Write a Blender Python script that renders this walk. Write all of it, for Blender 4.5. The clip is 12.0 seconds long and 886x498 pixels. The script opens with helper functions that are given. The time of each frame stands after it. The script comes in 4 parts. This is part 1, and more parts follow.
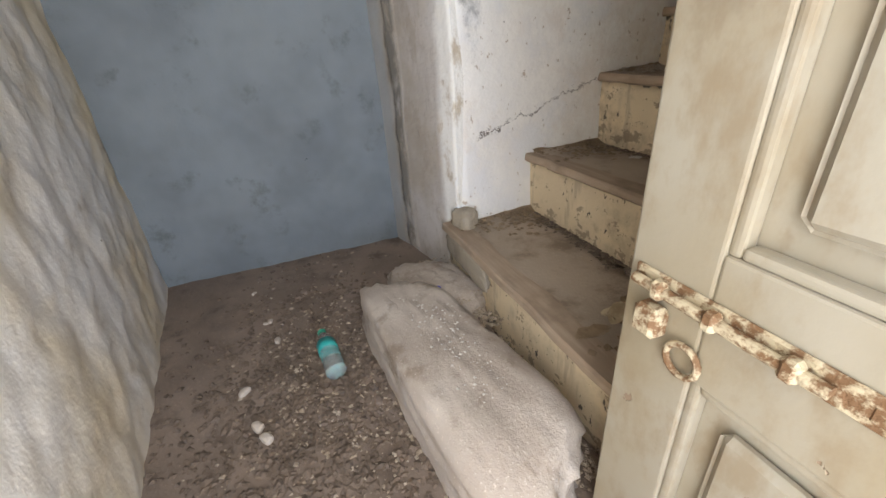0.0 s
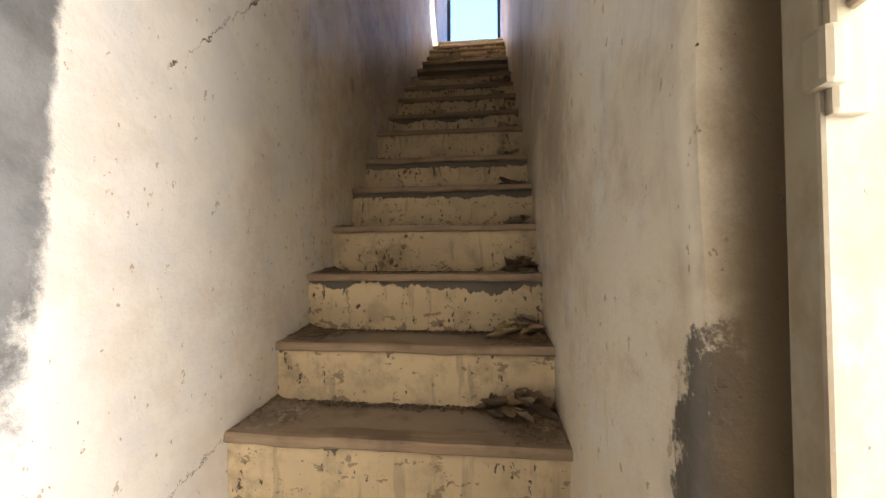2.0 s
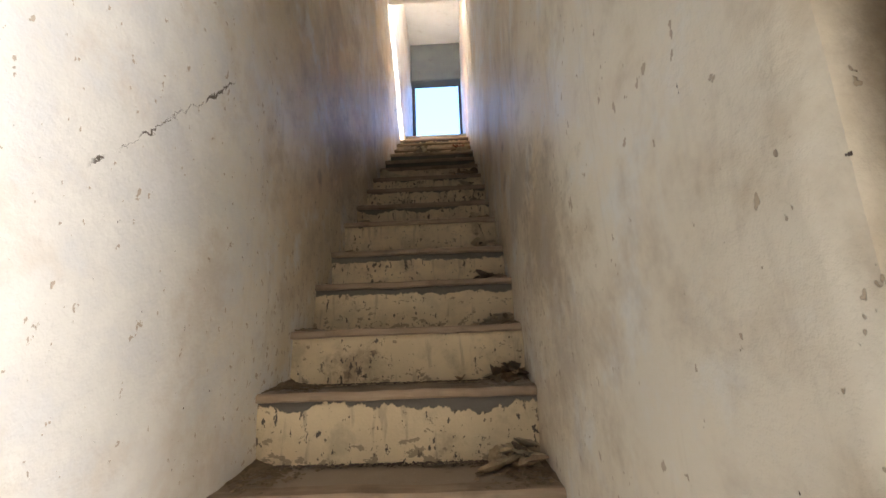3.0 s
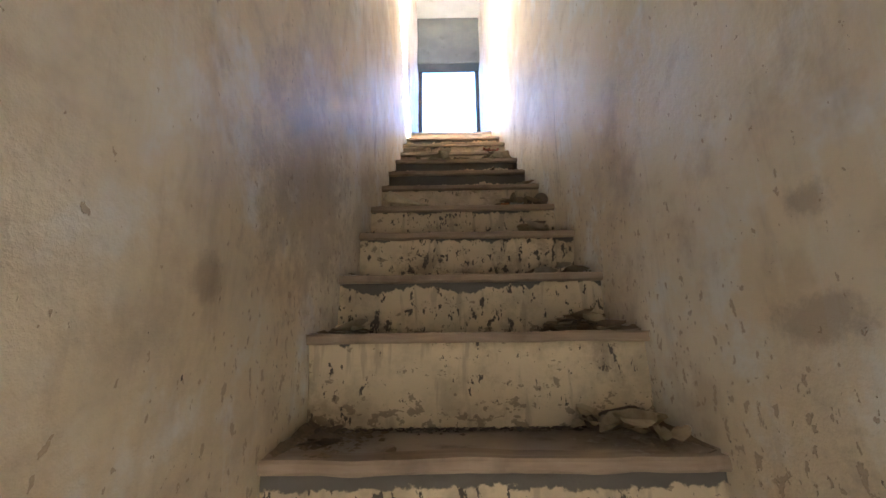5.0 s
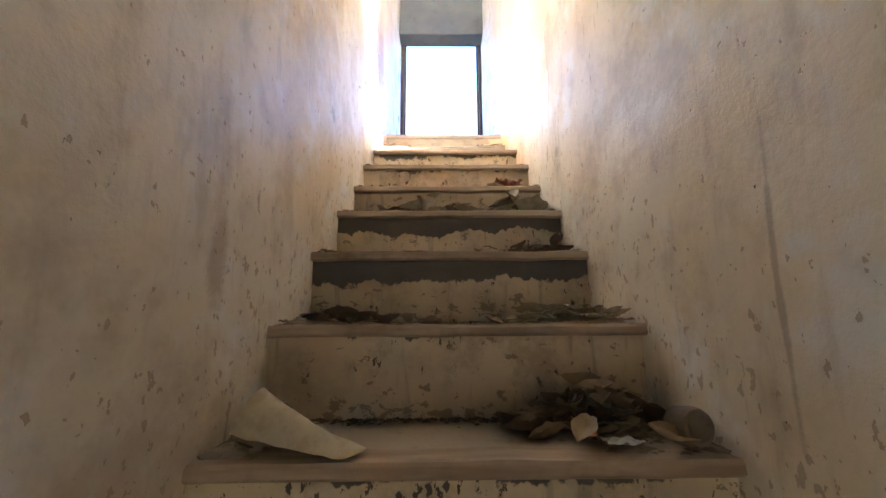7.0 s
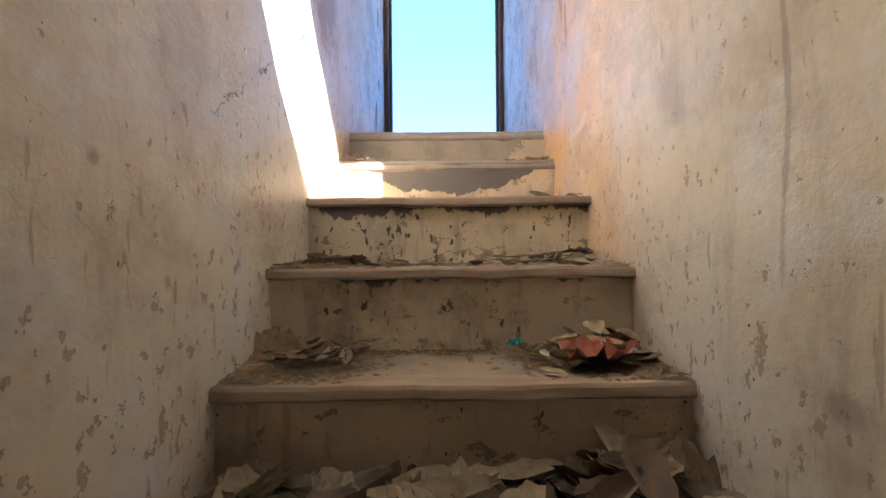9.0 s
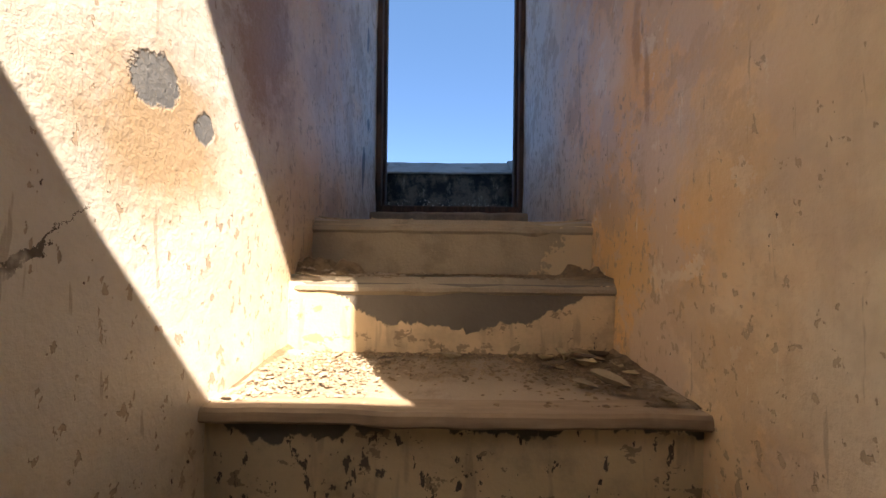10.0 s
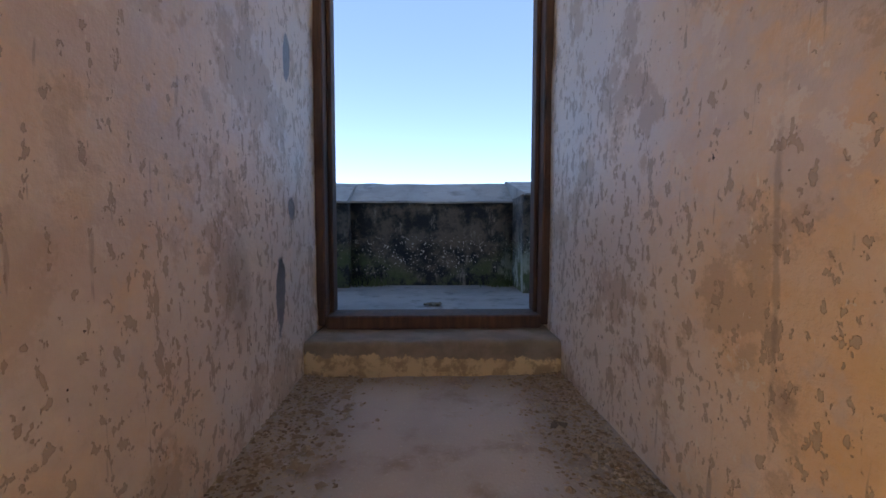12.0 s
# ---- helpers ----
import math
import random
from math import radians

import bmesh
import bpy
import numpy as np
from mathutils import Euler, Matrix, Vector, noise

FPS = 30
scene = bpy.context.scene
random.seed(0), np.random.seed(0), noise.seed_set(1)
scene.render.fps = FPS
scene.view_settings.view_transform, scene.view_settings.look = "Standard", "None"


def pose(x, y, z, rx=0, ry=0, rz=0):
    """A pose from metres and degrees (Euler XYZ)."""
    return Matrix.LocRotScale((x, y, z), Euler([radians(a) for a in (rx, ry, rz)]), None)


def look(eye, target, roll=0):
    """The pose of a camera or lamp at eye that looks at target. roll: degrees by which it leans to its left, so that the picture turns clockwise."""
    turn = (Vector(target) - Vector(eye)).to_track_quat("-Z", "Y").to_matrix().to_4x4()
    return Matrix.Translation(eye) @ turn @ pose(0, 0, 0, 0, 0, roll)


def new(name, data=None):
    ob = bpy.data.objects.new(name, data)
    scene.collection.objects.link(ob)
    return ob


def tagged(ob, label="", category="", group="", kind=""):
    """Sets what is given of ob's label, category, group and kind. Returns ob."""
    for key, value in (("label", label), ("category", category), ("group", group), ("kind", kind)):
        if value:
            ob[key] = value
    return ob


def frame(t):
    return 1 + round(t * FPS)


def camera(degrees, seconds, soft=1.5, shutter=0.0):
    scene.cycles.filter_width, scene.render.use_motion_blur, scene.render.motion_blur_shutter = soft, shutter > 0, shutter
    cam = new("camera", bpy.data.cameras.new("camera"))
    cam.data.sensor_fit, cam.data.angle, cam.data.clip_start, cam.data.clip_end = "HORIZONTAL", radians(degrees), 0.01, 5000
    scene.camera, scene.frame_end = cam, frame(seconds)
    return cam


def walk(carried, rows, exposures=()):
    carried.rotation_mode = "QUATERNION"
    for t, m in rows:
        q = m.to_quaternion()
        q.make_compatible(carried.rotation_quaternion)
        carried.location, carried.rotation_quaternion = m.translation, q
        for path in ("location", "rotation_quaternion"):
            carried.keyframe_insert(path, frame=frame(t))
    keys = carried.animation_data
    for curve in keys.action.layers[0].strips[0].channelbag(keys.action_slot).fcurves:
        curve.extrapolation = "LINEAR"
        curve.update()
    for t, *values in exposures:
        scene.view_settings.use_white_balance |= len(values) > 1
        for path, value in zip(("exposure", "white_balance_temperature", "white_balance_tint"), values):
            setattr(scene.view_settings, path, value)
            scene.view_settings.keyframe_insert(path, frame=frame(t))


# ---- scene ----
cam = camera(95.8, 12.0)
PATH = [
    (0, (0.879, -0.584, 0.901), (-0.805, -0.005, -0.01), -4.4),
    (0.5, (0.627, -0.559, 0.953), (-0.815, 0.493, 0.051), -2.6),
    (0.7, (0.464, -0.543, 0.987), (-0.804, 0.725, 0.102), -1.4),
    (1, (0.299, -0.575, 1.051), (-0.644, 1.028, 0.315), -0.8),
    (1.5, (0.28, -0.525, 1.18), (-0.247, 1.372, 0.829), -0.3),
    (2, (0.281, -0.511, 1.258), (0.046, 1.475, 1.312), -0.2),
    (2.5, (0.275, -0.508, 1.302), (0.149, 1.463, 1.614), -1.2),
    (2.7, (0.256, -0.483, 1.319), (0.167, 1.475, 1.72), -1.8),
    (4.3, (0.019, 0.574, 1.828), (0.028, 2.507, 2.339), -1.6),
    (4.5, (-0.025, 0.632, 1.931), (-0.031, 2.579, 2.389), -1.2),
    (4.9, (-0.065, 0.984, 2.065), (-0.087, 2.912, 2.595), -0.6),
    (5, (-0.098, 1.011, 2.161), (-0.109, 2.966, 2.586), -0.8),
    (5.5, (-0.066, 1.361, 2.428), (-0.067, 3.328, 2.792), -0.7),
    (6, (-0.06, 1.691, 2.653), (-0.049, 3.661, 3.001), -0.9),
    (6.5, (-0.036, 2.004, 2.893), (-0.059, 3.982, 3.186), -0.4),
    (7, (-0.052, 2.317, 3.111), (-0.025, 4.291, 3.432), -0.3),
    (7.2, (-0.026, 2.44, 3.202), (0.006, 4.414, 3.521), -0.3),
    (8.8, (-0.034, 3.409, 3.963), (-0.048, 5.409, 3.97), -0.7),
    (9, (-0.017, 3.525, 4.042), (-0.019, 5.525, 4.04), -0.5),
    (9.5, (-0.036, 3.822, 4.266), (-0.119, 5.819, 4.227), -0.3),
    (10, (-0.018, 4.14, 4.53), (-0.033, 6.14, 4.534), 0.7),
    (10.5, (0.028, 4.388, 4.744), (0.044, 6.387, 4.808), 0.8),
    (11, (0.028, 4.659, 4.953), (0.078, 6.658, 4.975), 0.2),
    (11.4, (0.094, 4.831, 5.044), (0.106, 6.831, 5.006), -0.0),
    (11.5, (0.048, 4.906, 5.071), (0.108, 6.904, 5.014), 0.2),
    (12, (-0.016, 5.121, 5.205), (0.047, 7.116, 5.087), 0.1),
]
EXPOSURES = [(0, 4.0, 6600, 12), (0.5, 4.5, 6500, 12), (1.0, 4.65, 7200, 13), (1.5, 4.9, 7500, 14), (2.0, 5.1, 7600, 14), (2.5, 5.25, 7000, 13), (4.5, 6.15, 6700, 12),
             (5.5, 6.5, 6400, 12), (7.0, 6.35, 6700, 11), (8.8, 5.1, 6600, 11), (9.5, 3.95, 6600, 11), (10.0, 3.1, 8200, 16), (10.5, 2.75, 8200, 19), (11.0, 3.3, 8500, 17), (11.5, 3.5, 9900, 22), (12.0, 3.65, 9600, 24)]
walk(cam, [(t, look(eye, target, roll)) for t, eye, target, roll in PATH], EXPOSURES)

# ---- sky, sun, daylight at the entrance ----
world = bpy.data.worlds.new("world")
scene.world = world
world.use_nodes = True
sky = world.node_tree.nodes.new("ShaderNodeTexSky")
sky.sky_type = "NISHITA"
sky.sun_disc = False
sky.sun_elevation = radians(52)
sky.sun_rotation = radians(152)
sky.altitude = 2500
sky.air_density = 0.55
sky.dust_density = 0.0
sky.ozone_density = 2.5
tint = world.node_tree.nodes.new("ShaderNodeMix")
tint.data_type, tint.blend_type = "RGBA", "MULTIPLY"
tint.inputs[0].default_value = 1.0
tint.inputs[7].default_value = (0.72, 0.96, 1.12, 1)
world.node_tree.links.new(sky.outputs[0], tint.inputs[6])
even = world.node_tree.nodes.new("ShaderNodeMix")
even.data_type = "RGBA"
even.inputs[0].default_value = 0.6
even.inputs[7].default_value = (0.21, 0.60, 1.38, 1)
world.node_tree.links.new(tint.outputs[2], even.inputs[6])
world.node_tree.links.new(even.outputs[2], world.node_tree.nodes["Background"].inputs[0])
world.node_tree.nodes["Background"].inputs[1].default_value = 0.075
SUN_WAY = Vector((-0.412, 0.77, -1.0))
sun = new("sun", bpy.data.lights.new("sun", "SUN"))
sun.data.energy = 2.0
sun.data.angle = radians(0.5)
sun.data.color = (1.0, 0.96, 0.90)
sun.matrix_world = look(Vector((0, 0, 15)), Vector((0, 0, 15)) + SUN_WAY)

entry = new("entrance_daylight", bpy.data.lights.new("entrance_daylight", "AREA"))
entry.data.shape = "RECTANGLE"
entry.data.size, entry.data.size_y = 0.6, 1.9
entry.data.energy = 2.1
entry.data.color = (0.93, 0.97, 1.0)
entry.matrix_world = look((1.235, -0.61, 1.1), (0.2, -0.72, 1.1))


# ---- node helpers ----
class Mat:
    """A node material with short calls; coordinates are the object's own, in metres."""

    def __init__(self, name, rough=0.85, shift=False):
        self.m = bpy.data.materials.new(name)
        self.m.use_nodes = True
        self.t = self.m.node_tree
        self.b = self.t.nodes["Principled BSDF"]
        self.b.inputs["Roughness"].default_value = rough
        co = self.t.nodes.new("ShaderNodeTexCoord").outputs["Object"]
        self.co = co
        self.rnd = None
        if shift:
            self.rnd = self.t.nodes.new("ShaderNodeObjectInfo").outputs["Random"]
            s = self.math("MULTIPLY", self.rnd, 37.0)
            c = self.t.nodes.new("ShaderNodeCombineXYZ")
            self.put(c.inputs[0], s)
            self.put(c.inputs[1], s)
            self.put(c.inputs[2], s)
            self.co = self.vec("ADD", co, c.outputs[0])
        self.raw = co

    def put(self, socket, v):
        if isinstance(v, bpy.types.NodeSocket):
            self.t.links.new(v, socket)
        else:
            if isinstance(v, tuple) and len(v) == 3 and socket.type == "RGBA":
                v = (*v, 1)
            socket.default_value = v

    def math(self, op, a, b=0.0, clamp=False):
        n = self.t.nodes.new("ShaderNodeMath")
        n.operation, n.use_clamp = op, clamp
        self.put(n.inputs[0], a)
        self.put(n.inputs[1], b)
        return n.outputs[0]

    def vec(self, op, a, b):
        n = self.t.nodes.new("ShaderNodeVectorMath")
        n.operation = op
        self.put(n.inputs[0], a)
        self.put(n.inputs[1], b)
        return n.outputs["Value"] if op == "LENGTH" else n.outputs[0]

    def noise(self, scale, detail=4.0, rough=0.6, stretch=None, off=(0, 0, 0)):
        co = self.co
        if stretch:
            co = self.vec("MULTIPLY", co, stretch)
        co = self.vec("ADD", co, off)
        n = self.t.nodes.new("ShaderNodeTexNoise")
        self.put(n.inputs["Vector"], co)
        n.inputs["Scale"].default_value, n.inputs["Detail"].default_value, n.inputs["Roughness"].default_value = scale, detail, rough
        return n.outputs["Fac"]

    def step(self, v, lo, hi):
        n = self.t.nodes.new("ShaderNodeMapRange")
        n.interpolation_type = "SMOOTHSTEP"
        self.put(n.inputs["Value"], v)
        n.inputs["From Min"].default_value, n.inputs["From Max"].default_value = min(lo, hi), max(lo, hi)
        n.inputs["To Min"].default_value, n.inputs["To Max"].default_value = (0, 1) if lo < hi else (1, 0)
        return n.outputs[0]

    def mix(self, f, a, b):
        n = self.t.nodes.new("ShaderNodeMix")
        n.data_type = "RGBA"
        self.put(n.inputs[0], f)
        self.put(n.inputs[6], a)
        self.put(n.inputs[7], b)
        return n.outputs[2]

    def xyz(self):
        n = self.t.nodes.new("ShaderNodeSeparateXYZ")
        self.put(n.inputs[0], self.raw)
        return n.outputs

    def blob(self, centre, radii, warp, w, soft=0.12):
        """1 inside an uneven patch round a centre; w is a noise that frays its edge."""
        d = self.vec("LENGTH", self.vec("DIVIDE", self.vec("SUBTRACT", self.raw, centre), radii), (0, 0, 0))
        d = self.math("ADD", d, self.math("MULTIPLY", self.math("SUBTRACT", w, 0.5), warp))
        return self.step(d, 1.0 + soft, 1.0 - soft)

    def done(self, colour, height=None, strength=0.5, dist=0.01, rough=None):
        self.put(self.b.inputs["Base Color"], colour)
        if rough is not None:
            self.put(self.b.inputs["Roughness"], rough)
        if height is not None:
            n = self.t.nodes.new("ShaderNodeBump")
            n.inputs["Strength"].default_value, n.inputs["Distance"].default_value = strength, dist
            self.put(n.inputs["Height"], height)
            self.put(self.b.inputs["Normal"], n.outputs[0])
        return self.m


# ---- materials ----
CEMENT = (0.17, 0.175, 0.18)
LIT_WHITEWASH = (0.80, 0.79, 0.77)


def wall_paint(name, tone, patches, off, gloss=0.40, crack=(), bounce_from=4.2):
    """Old limewash on plaster: clouded, scratched, chipped down to the undercoat; patches: (centre, radii, warp, colour)."""
    k = Mat(name)
    big, mid, fine = k.noise(0.9, 3, 0.55, None, off), k.noise(4.5, 5, 0.62, None, off), k.noise(60, 4, 0.7, None, off)
    ochre = tuple(a * b for a, b in zip(tone, (0.88, 0.79, 0.65)))
    pale = tuple(min(0.82, a * b) for a, b in zip(tone, (1.14, 1.18, 1.25)))
    c = k.mix(k.step(big, 0.38, 0.66), tone, ochre)
    c = k.mix(k.math("MULTIPLY", k.step(mid, 0.5, 0.68), 0.75), c, pale)
    c = k.mix(k.math("MULTIPLY", k.step(mid, 0.47, 0.28), 0.6), c, tuple(a * b for a, b in zip(tone, (0.62, 0.53, 0.43))))
    cloud = k.noise(1.7, 6, 0.72, None, (off[0] + 17, 2, 2))
    c = k.mix(k.math("MULTIPLY", k.step(cloud, 0.48, 0.66), 0.55), c, (0.44, 0.345, 0.26))
    streak = k.noise(5.5, 5, 0.7, (1, 2.6, 0.35), (off[0] + 27, 2, 2))
    c = k.mix(k.math("MULTIPLY", k.step(streak, 0.55, 0.72), 0.22), c, (0.36, 0.27, 0.19))
    c = k.mix(k.math("MULTIPLY", k.step(streak, 0.42, 0.3), 0.2), c, pale)
    smear = k.noise(2.2, 5, 0.68, (1, 1.6, 0.6), (off[0] + 5, 2, 1))
    c = k.mix(k.math("MULTIPLY", k.step(smear, 0.56, 0.72), 0.4), c, (0.33, 0.25, 0.18))
    fray = k.noise(11, 6, 0.78, None, (off[0] + 2, 9, 4))
    for centre, radii, warp, colour in patches:
        if colour == LIT_WHITEWASH:
            white = k.mix(k.math("MULTIPLY", k.step(mid, 0.42, 0.62), 0.7), colour, (0.66, 0.655, 0.665))
            white = k.mix(k.math("MULTIPLY", k.step(cloud, 0.5, 0.62), 0.5), white, (0.70, 0.62, 0.55))
            c = k.mix(k.math("MULTIPLY", k.blob(centre, radii, warp * 2.0, fray, 0.55), 0.8), c, white)
    x, y, z = k.xyz()
    # warm tint up the flight: sun bounced off the sunlit wall, painted into limewash
    warm = k.step(k.math("ADD", y, k.math("MULTIPLY", k.math("SUBTRACT", mid, 0.5), 1.2)), bounce_from, bounce_from + 1.2)
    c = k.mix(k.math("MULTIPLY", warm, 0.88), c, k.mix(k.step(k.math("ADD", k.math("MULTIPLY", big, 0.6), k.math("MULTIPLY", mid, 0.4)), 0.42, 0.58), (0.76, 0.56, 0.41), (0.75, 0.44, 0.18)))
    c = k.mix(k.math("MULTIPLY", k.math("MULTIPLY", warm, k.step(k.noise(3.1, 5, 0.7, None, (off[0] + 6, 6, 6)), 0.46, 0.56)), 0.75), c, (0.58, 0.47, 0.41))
    rub = k.noise(7, 3, 0.6, (1, 1, 0.4), (off[0] + 9, 7, 3))
    upper = k.step(y, 5.2, 6.2)
    # knocks and splashes keep to the height of shins and loads beside the flight
    knock = k.math("MULTIPLY", k.step(k.math("SUBTRACT", z, k.math("ADD", k.math("MULTIPLY", y, 0.785), 0.3)), 0.85, 0.1), k.step(y, 0.6, 1.4))
    # pale limewash and painted sky light round doorway, tint rubbed thin in hard-edged patches
    jamb = k.step(k.math("ADD", y, k.math("MULTIPLY", k.math("SUBTRACT", fray, 0.5), 0.9)), 5.35, 6.3)
    c = k.mix(k.math("MULTIPLY", jamb, 0.72), c, (0.81, 0.755, 0.70))
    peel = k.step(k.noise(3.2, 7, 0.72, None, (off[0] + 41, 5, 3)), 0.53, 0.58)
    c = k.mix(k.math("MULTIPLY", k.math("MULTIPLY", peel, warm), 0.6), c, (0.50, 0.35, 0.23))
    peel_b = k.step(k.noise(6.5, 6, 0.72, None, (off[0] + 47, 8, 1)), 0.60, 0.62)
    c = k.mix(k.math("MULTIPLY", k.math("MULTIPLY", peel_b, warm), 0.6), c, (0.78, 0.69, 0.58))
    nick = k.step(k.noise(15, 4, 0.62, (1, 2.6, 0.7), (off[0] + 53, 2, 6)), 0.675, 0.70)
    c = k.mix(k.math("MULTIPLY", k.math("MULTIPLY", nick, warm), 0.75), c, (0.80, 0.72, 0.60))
    # chips, larger and denser on the landing
    chip_n = k.noise(10, 6, 0.72, (1, 1.5, 0.6), (off[0] + 3, 0, 5))
    chip_big = k.step(k.math("ADD", chip_n, k.math("ADD", k.math("MULTIPLY", upper, 0.07), k.math("MULTIPLY", knock, 0.055))), 0.705, 0.72)
    small_n = k.noise(36, 3, 0.6, (1, 1.15, 0.8), (off[0] + 13, 4, 5))
    chip_small = k.step(k.math("ADD", small_n, k.math("ADD", k.math("MULTIPLY", upper, 0.03), k.math("MULTIPLY", knock, 0.065))), 0.675, 0.69)
    scr = k.step(k.noise(10, 3, 0.6, (1, 4.5, 0.5), (off[0] + 21, 1, 2)), 0.655, 0.7)
    scr = k.math("MULTIPLY", scr, k.step(y, 2.6, 4.0))
    pit = k.step(k.math("ADD", k.noise(40, 3, 0.6, (1, 1.3, 0.8), (off[0] + 31, 3, 8)), k.math("MULTIPLY", knock, 0.03)), 0.75, 0.765)
    chip = k.math("MAXIMUM", chip_big, chip_small)
    c = k.mix(k.math("MULTIPLY", chip, 0.7), c, k.mix(rub, (0.47, 0.34, 0.22), (0.33, 0.24, 0.165)))
    c = k.mix(k.math("MULTIPLY", scr, 0.4), c, (0.26, 0.18, 0.12))
    c = k.mix(pit, c, (0.09, 0.06, 0.045))
    masks = None
    for centre, radii, warp, colour in patches:
        if colour == LIT_WHITEWASH:
            continue
        f = k.blob(centre, radii, warp * 2.0, fray, 0.12 if colour == CEMENT or colour[0] < 0.13 else 0.5)
        if colour == CEMENT:
            colour = k.mix(k.step(mid, 0.35, 0.65), (0.12, 0.12, 0.12), (0.23, 0.235, 0.24))
            masks = f if masks is None else k.math("MAXIMUM", masks, f)
        elif 0.13 < colour[0] < 0.3:
            f = k.math("MULTIPLY", f, 0.45)
        c = k.mix(f, c, colour)
    for y0, z0, m, y1 in crack:
        line = k.math("SUBTRACT", z, k.math("ADD", k.math("MULTIPLY", k.math("SUBTRACT", y, y0), m), z0))
        line = k.math("ABSOLUTE", k.math("ADD", line, k.math("MULTIPLY", k.math("SUBTRACT", fray, 0.5), 0.16)))
        wide = k.math("MULTIPLY", k.step(k.noise(6, 3, 0.6, None, (off[0] + 61, 1, 1)), 0.5, 0.7), 0.010)
        on = k.math("LESS_THAN", line, k.math("ADD", wide, 0.0016))
        on = k.math("MULTIPLY", on, k.math("MULTIPLY", k.step(y, y0 - 0.02, y0), k.step(y, y1 + 0.02, y1)))
        on = k.math("MULTIPLY", on, k.step(mid, 0.38, 0.46))
        c = k.mix(on, c, (0.13, 0.105, 0.085))
        pit = k.math("MAXIMUM", pit, on)
    grain = k.noise(22, 4, 0.65, None, off)
    h = k.math("ADD", k.math("MULTIPLY", mid, 0.5), k.math("MULTIPLY", fine, 0.25))
    h = k.math("ADD", h, k.math("MULTIPLY", grain, 0.11))
    h = k.math("SUBTRACT", h, k.math("MULTIPLY", k.math("MAXIMUM", chip, pit), 0.35))
    if masks is not None:
        h = k.math("SUBTRACT", h, k.math("MULTIPLY", masks, 0.4))
    r = k.math("ADD", gloss - 0.12, k.math("MULTIPLY", mid, 0.35))
    return k.done(c, h, 0.75, 0.012, r)


M_WEST = wall_paint("limewash_west", (0.82, 0.765, 0.67), [
    # white by the entrance: whitewash with the entrance light painted in
    ((-0.49, 0.35, 1.2), (0.5, 0.75, 1.9), 0.9, LIT_WHITEWASH),
    ((-0.49, 0.045, 2.25), (0.3, 0.08, 1.25), 0.3, CEMENT),
    ((-0.49, 4.70, 4.85), (0.3, 0.5, 0.6), 0.6, LIT_WHITEWASH),
    ((-0.49, 4.82, 4.72), (0.2, 0.17, 0.13), 0.7, (0.52, 0.38, 0.25)),
    ((-0.49, 4.925, 4.758), (0.2, 0.032, 0.032), 0.8, CEMENT),
    ((-0.49, 5.16, 5.10), (0.2, 0.17, 0.24), 1.5, (0.44, 0.30, 0.20)),
    ((-0.49, 4.782, 4.80), (0.2, 0.055, 0.045), 0.9, CEMENT),
    ((-0.49, 2.2, 2.62), (0.2, 0.35, 0.3), 1.9, (0.27, 0.20, 0.16)), ((-0.49, 1.676, 2.261), (0.2, 0.04, 0.035), 1.2, (0.22, 0.16, 0.12)),
    ((-0.49, 4.069, 4.171), (0.2, 0.010, 0.012), 1.2, (0.2, 0.15, 0.1)), ((-0.49, 4.201, 3.989), (0.2, 0.008, 0.012), 1.2, (0.2, 0.15, 0.1)), ((-0.49, 3.905, 3.946), (0.2, 0.03, 0.03), 1.2, (0.2, 0.15, 0.11)),
    ((-0.49, 3.11, 3.22), (0.2, 0.03, 0.10), 1.2, (0.28, 0.16, 0.09)),
    ((-0.49, 6.48, 5.75), (0.2, 0.03, 0.07), 0.9, CEMENT), ((-0.49, 6.49, 5.26), (0.2, 0.03, 0.04), 0.9, CEMENT),
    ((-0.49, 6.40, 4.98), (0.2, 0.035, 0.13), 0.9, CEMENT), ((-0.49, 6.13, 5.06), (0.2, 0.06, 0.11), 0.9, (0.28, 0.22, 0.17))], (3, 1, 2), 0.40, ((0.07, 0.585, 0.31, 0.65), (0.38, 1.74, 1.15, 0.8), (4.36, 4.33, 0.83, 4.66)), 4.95)
